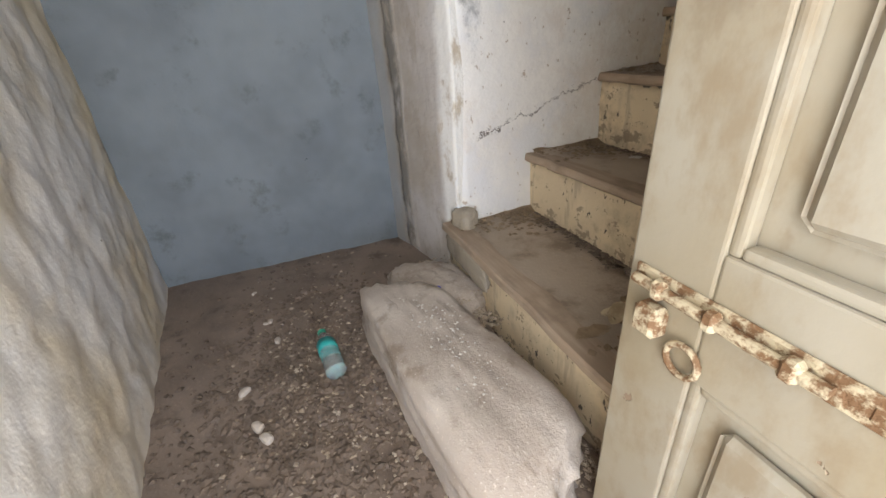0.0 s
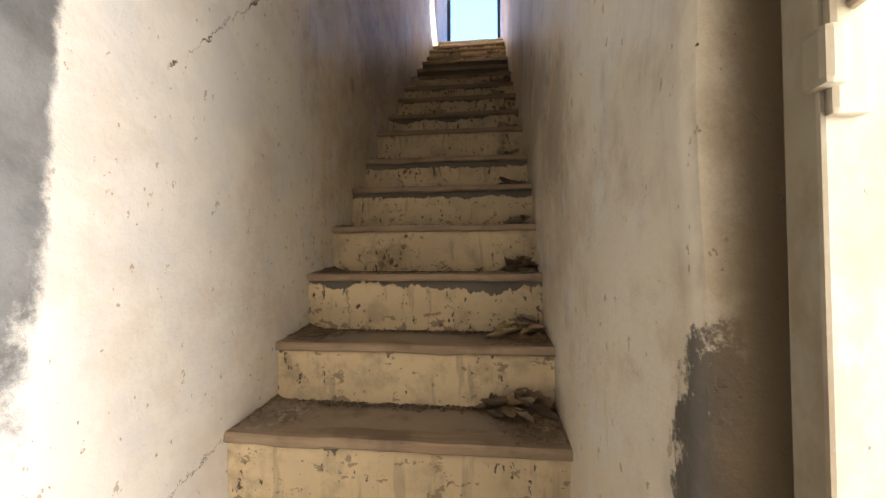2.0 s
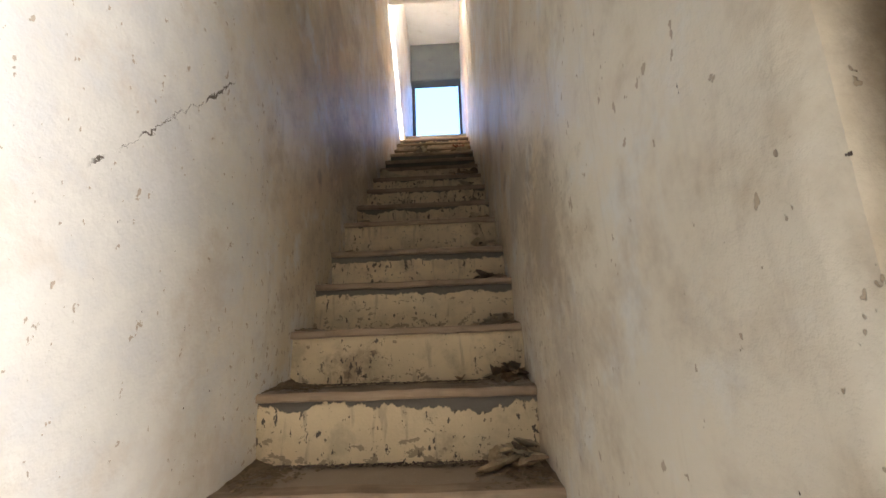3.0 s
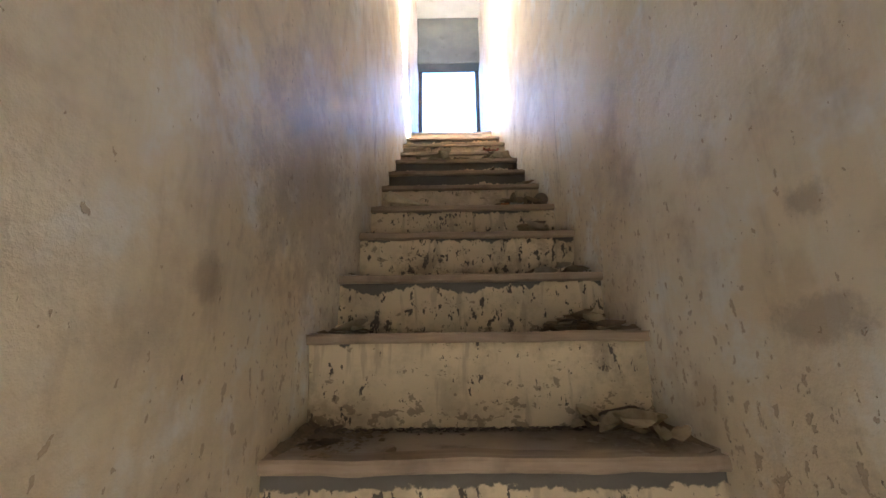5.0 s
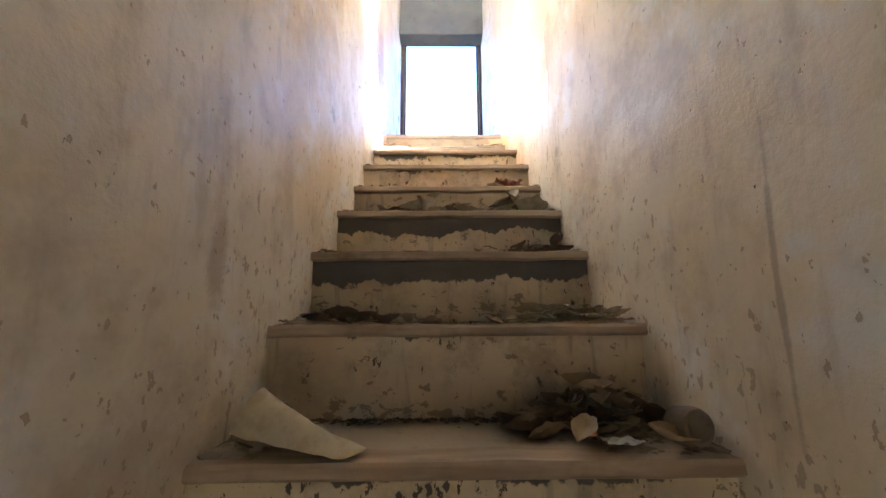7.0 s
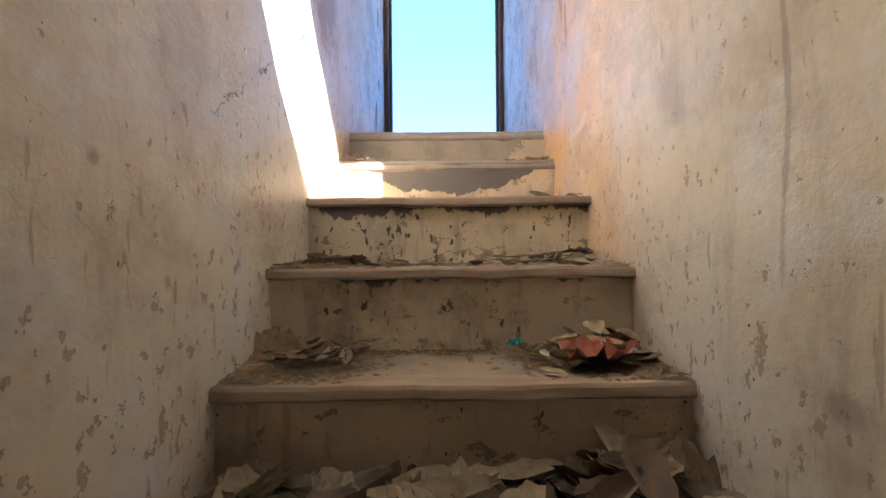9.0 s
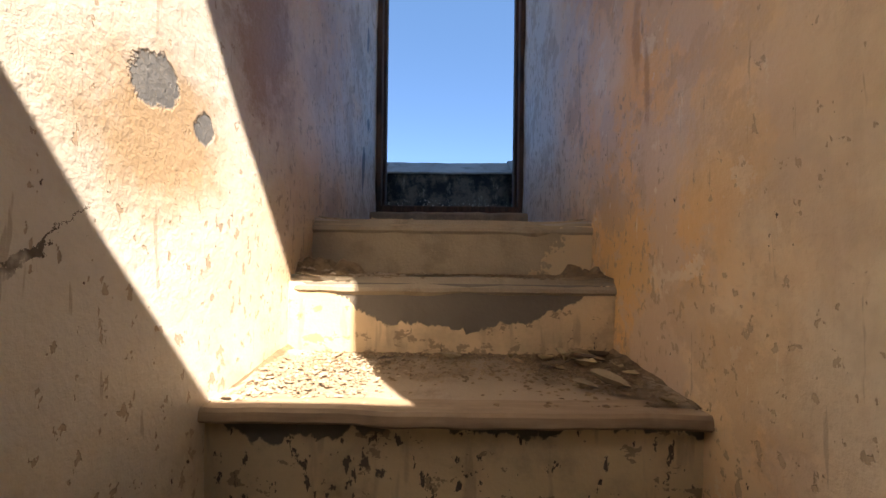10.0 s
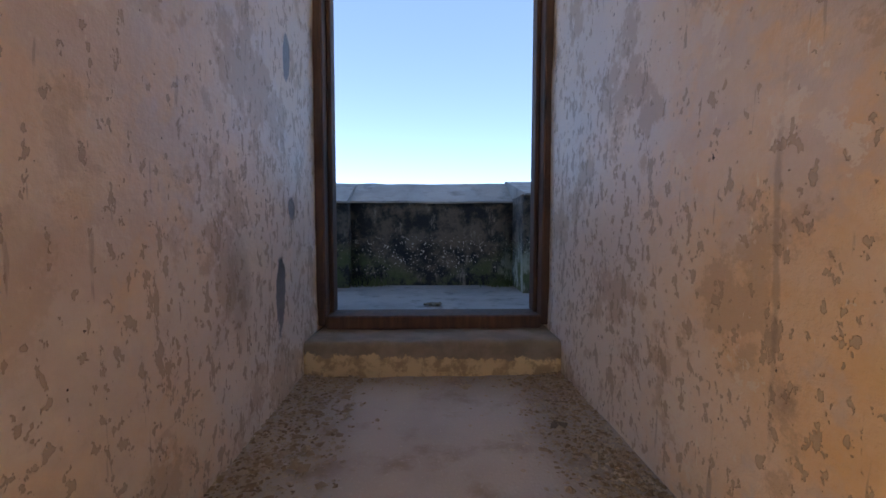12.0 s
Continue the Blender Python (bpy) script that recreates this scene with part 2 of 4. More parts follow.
M_EAST = wall_paint("limewash_east", (0.82, 0.755, 0.64), [
    # brown strip behind the door leaf is stain plus painted shade
    ((0.505, -0.085, 1.03), (0.035, 0.068, 0.155), 1.4, (0.11, 0.098, 0.085)), ((0.575, -0.09, 1.1), (0.07, 0.035, 1.7), 0.5, (0.31, 0.24, 0.165)),
    ((0.49, 1.651, 2.375), (0.2, 0.035, 0.03), 1.4, (0.2, 0.15, 0.11)), ((0.49, 1.679, 2.181), (0.2, 0.08, 0.035), 1.5, (0.2, 0.15, 0.11)), ((0.49, 4.03, 3.83), (0.2, 0.025, 0.02), 1.8, (0.2, 0.14, 0.1)),
    ((0.49, 1.25, 1.95), (0.2, 0.30, 0.13), 1.7, (0.27, 0.21, 0.16)),
    ((0.49, 0.85, 1.7), (0.2, 0.25, 0.2), 1.9, (0.28, 0.21, 0.15)),
    ((0.49, 5.217, 5.12), (0.2, 0.022, 0.12), 1.6, (0.29, 0.10, 0.035)), ((0.49, 5.17, 4.98), (0.2, 0.012, 0.10), 1.6, (0.29, 0.11, 0.04)),
    ((0.49, 5.69, 5.15), (0.2, 0.006, 0.22), 1.5, (0.22, 0.16, 0.12)), ((0.49, 5.67, 4.95), (0.2, 0.025, 0.03), 1.4, (0.2, 0.15, 0.12)),
    ((0.49, 2.95, 3.17), (0.2, 0.006, 0.24), 1.5, (0.2, 0.14, 0.1)),
    ((0.49, 4.12, 4.3), (0.2, 0.005, 0.28), 1.5, (0.2, 0.14, 0.09))], (11, 4, 7))


def lobby_paint(name, a, b, dark, off):
    k = Mat(name)
    big, mid, fine = k.noise(1.6, 4, 0.6, None, off), k.noise(6, 5, 0.65, None, off), k.noise(70, 3, 0.7)
    c = k.mix(k.step(big, 0.35, 0.65), a, b)
    c = k.mix(k.math("MULTIPLY", k.step(mid, 0.55, 0.75), 0.7), c, dark)
    c = k.mix(k.step(k.noise(30, 3, 0.6, None, off), 0.74, 0.78), c, tuple(v * 0.6 for v in dark))
    return k.done(c, k.math("ADD", k.math("MULTIPLY", mid, 0.7), k.math("MULTIPLY", fine, 0.12)), 0.75, 0.015)


M_BLUE = lobby_paint("blue_grey_distemper", (0.15, 0.17, 0.185), (0.21, 0.235, 0.255), (0.085, 0.095, 0.095), (4, 4, 4))
M_SOUTH = lobby_paint("lumpy_plaster", (0.72, 0.69, 0.66), (0.66, 0.55, 0.38), (0.30, 0.235, 0.16), (8, 2, 1))


def pier_paint():
    """Dirty whitewash, a rough grey strip where the blue distemper ends, a thick white arris at the stair corner."""
    k = Mat("pier_plaster", 0.9)
    x, y, z = k.xyz()
    big, mid, fine = k.noise(2.2, 4, 0.6), k.noise(9, 6, 0.7, (1, 1, 0.6)), k.noise(60, 3, 0.7)
    c = k.mix(k.step(big, 0.38, 0.62), (0.52, 0.48, 0.445), (0.40, 0.345, 0.285))
    c = k.mix(k.math("MULTIPLY", k.step(mid, 0.5, 0.66), 0.6), c, (0.35, 0.29, 0.23))
    sway = k.math("ADD", x, k.math("MULTIPLY", k.math("SUBTRACT", mid, 0.5), 0.10))
    strip = k.step(k.math("ABSOLUTE", k.math("ADD", sway, 0.87)), 0.05, 0.02)
    c = k.mix(k.math("MULTIPLY", strip, k.step(mid, 0.36, 0.56)), c, (0.20, 0.18, 0.155))
    c = k.mix(k.math("MULTIPLY", k.step(sway, -0.90, -0.97), 0.7), c, (0.36, 0.38, 0.39))
    c = k.mix(k.step(sway, -0.60, -0.55), c, k.mix(k.step(mid, 0.52, 0.66), (0.80, 0.775, 0.73), (0.52, 0.44, 0.34)))
    c = k.mix(k.step(fine, 0.70, 0.75), c, (0.17, 0.14, 0.11))
    return k.done(c, k.math("ADD", mid, k.math("ADD", k.math("MULTIPLY", fine, 0.2), strip)), 0.8, 0.014)


M_PIER = pier_paint()
# near-white for the unseen roof slabs, so that they bounce light
M_ROOF_WHITE = lobby_paint("roof_bounce_white", (0.80, 0.78, 0.73), (0.74, 0.72, 0.66), (0.6, 0.56, 0.5), (3, 2, 2))
M_CEIL = lobby_paint("roof_underside", (0.30, 0.29, 0.26), (0.22, 0.22, 0.2), (0.14, 0.13, 0.11), (2, 2, 9))
# grey cement, its colour darkened to hold the shade over the door
M_NORTH = lobby_paint("shaded_cement", (0.095, 0.10, 0.095), (0.14, 0.14, 0.125), (0.06, 0.06, 0.05), (6, 1, 9))


def riser_paint(name, bias, swing, rough_edge=0.30, speck=0.68, soil=0.4, tone=(0.64, 0.52, 0.35), bowl=0.0):
    """Cream paint on a riser, cement patching along its top edge, drips and scuffs; bowl: how fast the cement thins towards the ends."""
    k = Mat(name, shift=True)
    x, y, z = k.xyz()
    mid, fine = k.noise(7, 5, 0.65), k.noise(80, 3, 0.6)
    pale = tuple(min(0.75, v * 1.18) for v in tone)
    c = k.mix(k.step(k.noise(2.5, 3), 0.35, 0.65), tone, pale)
    c = k.mix(k.math("MULTIPLY", k.step(mid, 0.48, 0.70), soil), c, tuple(v * 0.62 for v in tone))
    blot = k.noise(3.4, 6, 0.72, None, (3, 3, 3))
    c = k.mix(k.math("MULTIPLY", k.step(blot, 0.53, 0.68), soil), c, (0.30, 0.215, 0.14))
    drip = k.noise(22, 3, 0.55, (1, 1, 0.16))
    c = k.mix(k.math("MULTIPLY", k.step(drip, 0.58, 0.68), 0.4), c, (0.27, 0.205, 0.15))
    spots = k.step(k.math("ADD", k.noise(46, 4, 0.65, (1, 1, 0.5)), k.math("MULTIPLY", k.math("SUBTRACT", blot, 0.5), 0.5)), speck, speck + 0.015)
    c = k.mix(spots, c, (0.12, 0.095, 0.075))
    scuff = k.step(k.math("ADD", k.noise(16, 4, 0.7, (1, 1, 1.5), (5, 1, 2)), k.math("MULTIPLY", k.step(z, -0.15, -0.23), 0.10)), 0.62, 0.64)
    c = k.mix(k.math("MULTIPLY", scuff, 0.7), c, (0.22, 0.16, 0.11))
    n1 = k.noise(3.2, 5, 0.66, (1, 1, 0.12))
    n2 = k.noise(26, 4, 0.65)
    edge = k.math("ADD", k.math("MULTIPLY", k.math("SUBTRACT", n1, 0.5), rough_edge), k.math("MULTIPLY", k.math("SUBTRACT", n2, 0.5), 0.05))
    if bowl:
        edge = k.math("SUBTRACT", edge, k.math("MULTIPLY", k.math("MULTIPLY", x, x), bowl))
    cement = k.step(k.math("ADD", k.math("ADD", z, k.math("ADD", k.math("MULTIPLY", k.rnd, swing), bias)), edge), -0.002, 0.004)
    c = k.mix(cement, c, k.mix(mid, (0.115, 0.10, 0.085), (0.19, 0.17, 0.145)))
    h = k.math("ADD", k.math("MULTIPLY", mid, 0.6), k.math("MULTIPLY", fine, 0.25))
    h = k.math("SUBTRACT", h, k.math("MULTIPLY", k.math("MAXIMUM", cement, spots), 0.35))
    return k.done(c, h, 0.7, 0.008)


def top_riser_paint():
    """The cement face of the top step, flaking off cream paint at its ends."""
    k = Mat("top_riser_cement", 0.9)
    x, y, z = k.xyz()
    mid, fine, fray = k.noise(9, 5, 0.65), k.noise(90, 3, 0.7), k.noise(18, 6, 0.75)
    c = k.mix(k.step(k.noise(3, 3), 0.35, 0.65), (0.34, 0.28, 0.20), (0.41, 0.34, 0.245))
    c = k.mix(k.math("MULTIPLY", k.step(mid, 0.5, 0.7), 0.6), c, (0.25, 0.205, 0.15))
    d = k.math("ADD", k.math("SUBTRACT", x, k.math("MULTIPLY", z, 0.8)), k.math("MULTIPLY", k.math("SUBTRACT", fray, 0.5), 0.5))
    peel = k.step(d, 0.43, 0.445)
    c = k.mix(peel, c, (0.62, 0.48, 0.31))
    return k.done(c, k.math("ADD", k.math("MULTIPLY", mid, 0.5), k.math("ADD", k.math("MULTIPLY", fine, 0.35), k.math("MULTIPLY", peel, 0.4))), 0.9, 0.008)


def dusty(name, a, b, dark, scale=6.0, rough=0.9):
    k = Mat(name, rough, shift=True)
    mid, fine = k.noise(scale, 5, 0.65), k.noise(scale * 14, 3, 0.7)
    c = k.mix(k.step(k.noise(scale * 0.35, 3), 0.35, 0.65), a, b)
    c = k.mix(k.math("MULTIPLY", k.step(mid, 0.5, 0.72), 0.8), c, dark)
    c = k.mix(k.math("MULTIPLY", k.step(fine, 0.58, 0.72), 0.45), c, tuple(min(1, v * 1.5) for v in a))
    return k.done(c, k.math("ADD", k.math("MULTIPLY", mid, 0.5), k.math("MULTIPLY", fine, 0.4)), 0.8, 0.008)


def wood(name, a, b, dark, rough=0.7, along=(0.12, 1, 1)):
    k = Mat(name, rough, shift=True)
    grain = k.noise(38, 4, 0.6, along)
    mid = k.noise(5, 4, 0.6)
    c = k.mix(k.step(grain, 0.35, 0.7), a, b)
    c = k.mix(k.math("MULTIPLY", k.step(mid, 0.5, 0.7), 0.7), c, dark)
    return k.done(c, k.math("ADD", grain, k.math("MULTIPLY", mid, 0.4)), 0.6, 0.004)


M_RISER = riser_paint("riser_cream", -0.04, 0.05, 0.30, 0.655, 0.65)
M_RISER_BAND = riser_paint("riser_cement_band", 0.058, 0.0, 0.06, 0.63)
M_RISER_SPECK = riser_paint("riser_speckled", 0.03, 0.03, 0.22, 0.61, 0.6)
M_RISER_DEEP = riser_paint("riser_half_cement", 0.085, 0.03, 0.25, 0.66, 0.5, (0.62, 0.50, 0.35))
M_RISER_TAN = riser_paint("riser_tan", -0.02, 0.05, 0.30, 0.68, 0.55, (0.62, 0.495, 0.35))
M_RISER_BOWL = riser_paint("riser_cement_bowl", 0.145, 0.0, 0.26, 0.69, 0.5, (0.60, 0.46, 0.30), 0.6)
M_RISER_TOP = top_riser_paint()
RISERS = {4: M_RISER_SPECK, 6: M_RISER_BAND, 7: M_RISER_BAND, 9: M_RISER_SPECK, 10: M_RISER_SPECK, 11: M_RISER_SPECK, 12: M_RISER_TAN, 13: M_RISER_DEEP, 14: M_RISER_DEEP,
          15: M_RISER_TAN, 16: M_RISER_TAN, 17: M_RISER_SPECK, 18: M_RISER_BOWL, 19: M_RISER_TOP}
M_TREAD = dusty("dusty_tread", (0.35, 0.28, 0.21), (0.43, 0.345, 0.265), (0.18, 0.13, 0.09))
M_CEMENT = dusty("rough_cement", (0.31, 0.26, 0.20), (0.37, 0.315, 0.24), (0.21, 0.175, 0.135), 9)
M_LANDING = dusty("landing_cement", (0.38, 0.335, 0.30), (0.44, 0.395, 0.355), (0.27, 0.21, 0.155), 6)
M_NOSE = wood("worn_nosing_board", (0.32, 0.235, 0.165), (0.42, 0.32, 0.23), (0.19, 0.135, 0.095), 0.8)
M_FRAME = wood("dark_door_timber", (0.070, 0.036, 0.024), (0.125, 0.065, 0.04), (0.03, 0.02, 0.016), 0.75, (1, 1, 0.12))
M_POST = wood("stained_post_timber", (0.20, 0.155, 0.105), (0.27, 0.21, 0.145), (0.10, 0.075, 0.05), 0.8, (1, 1, 0.12))
M_EARTH = dusty("trodden_earth", (0.25, 0.19, 0.15), (0.18, 0.135, 0.105), (0.095, 0.068, 0.05), 8)
M_STONE = dusty("rough_stone", (0.52, 0.455, 0.39), (0.40, 0.335, 0.28), (0.22, 0.165, 0.12), 9)
M_GRIT = dusty("grit", (0.44, 0.37, 0.29), (0.32, 0.25, 0.18), (0.2, 0.14, 0.09), 30)
M_CRUMB = dusty("floor_crumb", (0.13, 0.095, 0.07), (0.19, 0.14, 0.105), (0.07, 0.05, 0.036), 40)
M_CHAFF = dusty("leaf_chaff", (0.20, 0.14, 0.085), (0.30, 0.22, 0.14), (0.1, 0.07, 0.045), 40)
M_TERRACE = dusty("terrace_slab", (0.20, 0.20, 0.20), (0.27, 0.265, 0.26), (0.10, 0.098, 0.095), 7)
M_COPING = dusty("weathered_coping", (0.36, 0.35, 0.33), (0.28, 0.27, 0.25), (0.17, 0.165, 0.15), 7)
M_OUT = dusty("outer_plaster", (0.5, 0.45, 0.38), (0.42, 0.38, 0.31), (0.3, 0.27, 0.22), 3)
M_GROUND = dusty("dry_ground", (0.24, 0.19, 0.13), (0.17, 0.15, 0.09), (0.11, 0.11, 0.06), 0.3)


def parapet_paint():
    """Black mould on old plaster, white lichen specks low down, moss and pale algae in the corners."""
    k = Mat("mouldy_parapet")
    x, y, z = k.xyz()
    n, f, s, v = k.noise(5, 5, 0.7), k.noise(16, 5, 0.7), k.noise(55, 2, 0.5), k.noise(9, 6, 0.75, (1, 1, 0.35))
    c = k.mix(k.step(n, 0.40, 0.62), (0.018, 0.018, 0.02), (0.15, 0.125, 0.10))
    c = k.mix(k.math("MULTIPLY", k.step(v, 0.55, 0.68), 0.7), c, (0.36, 0.34, 0.30))
    c = k.mix(k.math("MULTIPLY", k.step(f, 0.58, 0.66), 0.5), c, (0.03, 0.03, 0.03))
    low = k.math("MULTIPLY", k.step(z, 5.16, 5.02), k.step(z, 4.72, 4.82))
    c = k.mix(k.math("MULTIPLY", low, k.step(s, 0.64, 0.67)), c, (0.72, 0.71, 0.68))
    foot = k.step(k.math("SUBTRACT", z, k.math("MULTIPLY", k.math("ABSOLUTE", x), 0.42)), 4.78, 4.60)
    c = k.mix(k.math("MULTIPLY", foot, k.step(n, 0.40, 0.56)), c, k.mix(f, (0.04, 0.065, 0.02), (0.13, 0.17, 0.08)))
    corner = k.math("MULTIPLY", k.step(x, 0.50, 0.70), k.step(z, 5.25, 4.75))
    c = k.mix(k.math("MULTIPLY", corner, k.step(v, 0.44, 0.56)), c, (0.36, 0.42, 0.36))
    return k.done(c, k.math("ADD", n, f), 0.8, 0.02)


M_PARAPET = parapet_paint()


def kerb_paint():
    """Brown cement with a band of cream plaster left along its foot."""
    k = Mat("kerb_plaster", 0.9)
    x, y, z = k.xyz()
    mid, fine, fray = k.noise(8, 5, 0.65), k.noise(70, 3, 0.7), k.noise(16, 5, 0.7)
    c = k.mix(k.step(mid, 0.4, 0.62), (0.20, 0.165, 0.13), (0.28, 0.235, 0.185))
    rim = k.math("ADD", k.math("ADD", z, k.math("MULTIPLY", x, 0.03)), k.math("MULTIPLY", k.math("SUBTRACT", fray, 0.5), 0.09))
    cream = k.step(rim, 4.705, 4.697)
    c = k.mix(cream, c, k.mix(k.step(fray, 0.45, 0.6), (0.62, 0.48, 0.29), (0.36, 0.26, 0.16)))
    return k.done(c, k.math("ADD", k.math("MULTIPLY", mid, 0.5), k.math("ADD", k.math("MULTIPLY", fine, 0.3), k.math("MULTIPLY", cream, 0.4))), 0.9, 0.01)


M_KERB = kerb_paint()


def door_paint():
    k = Mat("old_door_paint", 0.5, shift=False)
    mid, fine, big = k.noise(14, 5, 0.65, (1, 1, 0.5)), k.noise(90, 3, 0.6), k.noise(3.0, 3)
    c = k.mix(k.step(big, 0.35, 0.65), (0.285, 0.235, 0.155), (0.34, 0.305, 0.24))
    c = k.mix(k.math("MULTIPLY", k.step(mid, 0.46, 0.68), 0.7), c, (0.24, 0.18, 0.11))
    grime = k.noise(5.5, 6, 0.75, (1, 1, 0.7), (4, 1, 7))
    c = k.mix(k.math("MULTIPLY", k.step(grime, 0.52, 0.66), 0.55), c, (0.22, 0.165, 0.105))
    chips = k.step(k.math("ADD", k.noise(26, 4, 0.65, (1, 1, 0.6)), k.math("MULTIPLY", k.math("SUBTRACT", grime, 0.5), 0.25)), 0.68, 0.70)
    c = k.mix(chips, c, (0.24, 0.17, 0.11))
    return k.done(c, k.math("SUBTRACT", k.math("MULTIPLY", fine, 0.2), k.math("MULTIPLY", chips, 0.5)), 0.5, 0.004)


def rusty():
    k = Mat("flaking_rust", 0.75)
    n = k.noise(40, 4, 0.7)
    c = k.mix(k.step(n, 0.42, 0.56), (0.17, 0.09, 0.04), (0.47, 0.39, 0.26))
    k.b.inputs["Metallic"].default_value = 0.1
    return k.done(c, n, 0.8, 0.006)


M_DOOR, M_RUST = door_paint(), rusty()


def leaf_paint(name, a, b, rough=0.75):
    k = Mat(name, rough, shift=True)
    n = k.noise(30, 4, 0.6)
    c = k.mix(k.step(n, 0.4, 0.65), a, b)
    c = k.mix(k.math("MULTIPLY", k.rnd, 0.5), c, tuple(v * 0.55 for v in a))
    return k.done(c, n, 0.5, 0.003)


M_LEAF = [leaf_paint("dry_leaf_tan", (0.56, 0.45, 0.29), (0.42, 0.31, 0.19)), leaf_paint("dry_leaf_brown", (0.36, 0.26, 0.16), (0.25, 0.17, 0.10)),
          leaf_paint("dry_leaf_grey", (0.46, 0.38, 0.27), (0.34, 0.27, 0.185)), leaf_paint("dry_leaf_dark", (0.16, 0.115, 0.078), (0.22, 0.155, 0.10))]
M_PALE = leaf_paint("pale_husk", (0.56, 0.48, 0.33), (0.46, 0.37, 0.24))
M_RED = leaf_paint("red_scrap", (0.42, 0.13, 0.075), (0.33, 0.10, 0.06))
M_PAPER = leaf_paint("white_scrap", (0.62, 0.59, 0.54), (0.48, 0.45, 0.40))
M_TEAL = leaf_paint("teal_wrapper", (0.01, 0.22, 0.24), (0.015, 0.3, 0.3), 0.4)
M_GREEN = leaf_paint("green_wrapper", (0.08, 0.42, 0.10), (0.5, 0.62, 0.5), 0.35)
M_BARK = dusty("bark", (0.14, 0.10, 0.07), (0.2, 0.15, 0.1), (0.06, 0.045, 0.035), 20)
M_ORANGE = leaf_paint("orange_wrapper", (0.75, 0.2, 0.05), (0.7, 0.3, 0.12), 0.35)
M_CAPBLUE = leaf_paint("blue_plastic", (0.03, 0.05, 0.5), (0.04, 0.07, 0.6), 0.4)
M_LABEL = leaf_paint("teal_label", (0.02, 0.38, 0.36), (0.10, 0.55, 0.52), 0.4)
M_CAPGREEN = leaf_paint("green_cap", (0.02, 0.3, 0.2), (0.03, 0.36, 0.24), 0.4)
M_MOSS = leaf_paint("grass_blade", (0.09, 0.12, 0.04), (0.06, 0.10, 0.03))
M_PET = Mat("clear_plastic", 0.12).m
pet = M_PET.node_tree.nodes["Principled BSDF"]
pet.inputs["Base Color"].default_value = (0.95, 0.97, 0.97, 1)
pet.inputs["Transmission Weight"].default_value = 0.85
pet.inputs["IOR"].default_value = 1.3


# ---- mesh helpers ----
def link(name, bm, mat, parent=None, label="", at=(0, 0, 0)):
    me = bpy.data.meshes.new(name)
    if at != (0, 0, 0):
        bmesh.ops.translate(bm, vec=-Vector(at), verts=bm.verts)
    bm.normal_update()
    bm.to_mesh(me)
    bm.free()
    me.materials.append(mat)
    ob = new(name, me)
    ob.location = at
    if parent:
        ob.parent = parent
    if label:
        ob["label"] = label
    return ob


part = link


def box(bm, x0, x1, y0, y1, z0, z1, bevel=0.0, seg=1):
    made = bmesh.ops.create_cube(bm, size=1, matrix=Matrix.Translation(((x0 + x1) / 2, (y0 + y1) / 2, (z0 + z1) / 2)) @ Matrix.Diagonal((x1 - x0, y1 - y0, z1 - z0, 1)))["verts"]
    if bevel:
        edges = list({e for v in made for e in v.link_edges})
        bmesh.ops.bevel(bm, geom=edges, offset=bevel, segments=seg, affect="EDGES", profile=0.6)
    return made


def smooth(ob):
    for p in ob.data.polygons:
        p.use_smooth = True
    return ob


def lumpy(p, scale, amp):
    return (noise.noise(p * scale) + 0.5 * noise.noise(p * scale * 2.3 + Vector((7, 3, 1)))) * amp


def wall_slab(name, origin, u, v, back, nu, nv, amp, mat, label, scale=2.0, keep=None, hollow=0.0):
    """A wall: an uneven front face spanned by u and v from origin, with its thickness behind it."""
    o, u, v, back = Vector(origin), Vector(u), Vector(v), Vector(back)
    n = -back.normalized()
    bm = bmesh.new()
    rows = []
    for j in range(nv + 1):
        row = []
        for i in range(nu + 1):
            p = o + u * (i / nu) + v * (j / nv)
            row.append(bm.verts.new(p + n * (lumpy(p, scale, amp) - hollow * math.exp(-((p.y - 2.05) / 0.6) ** 2))))
        rows.append(row)
    for j in range(nv):
        for i in range(nu):
            c = o + u * ((i + 0.5) / nu) + v * ((j + 0.5) / nv)
            if keep is None or keep(c):
                bm.faces.new((rows[j][i], rows[j][i + 1], rows[j + 1][i + 1], rows[j + 1][i]))
    bmesh.ops.delete(bm, geom=[w for w in bm.verts if not w.link_faces], context="VERTS")
    rear = bmesh.ops.extrude_face_region(bm, geom=bm.faces[:])
    bmesh.ops.translate(bm, vec=back, verts=[g for g in rear["geom"] if isinstance(g, bmesh.types.BMVert)])
    bmesh.ops.recalc_face_normals(bm, faces=bm.faces)
    ob = link(name, bm, mat)
    for p in ob.data.polygons:
        p.use_smooth = len(p.vertices) == 4 and abs(p.normal.dot(n)) > 0.8
    return tagged(ob, label, "wall", kind="structure")


# ---- the staircase: (front, top) of each step ----
NOSE = [(-0.09, 0.25), (0.27, 0.487), (0.58, 0.753), (0.85, 0.96), (1.12, 1.195), (1.405, 1.42), (1.69, 1.665), (1.95, 1.895), (2.24, 2.165), (2.52, 2.385),
        (2.80, 2.625), (3.075, 2.845), (3.37, 3.078), (3.72, 3.325), (4.015, 3.552), (4.32, 3.763), (4.59, 3.985), (4.905, 4.215), (5.32, 4.44), (5.52, 4.63)]
HALF = 0.49
TOP = 7.2
LOW_END = 3.865  # where the unseen low roof over the stairs stops and the assumed clerestory opens

# walls of the stair well
def well(c):
    return c.z < 5.6 or c.y > LOW_END


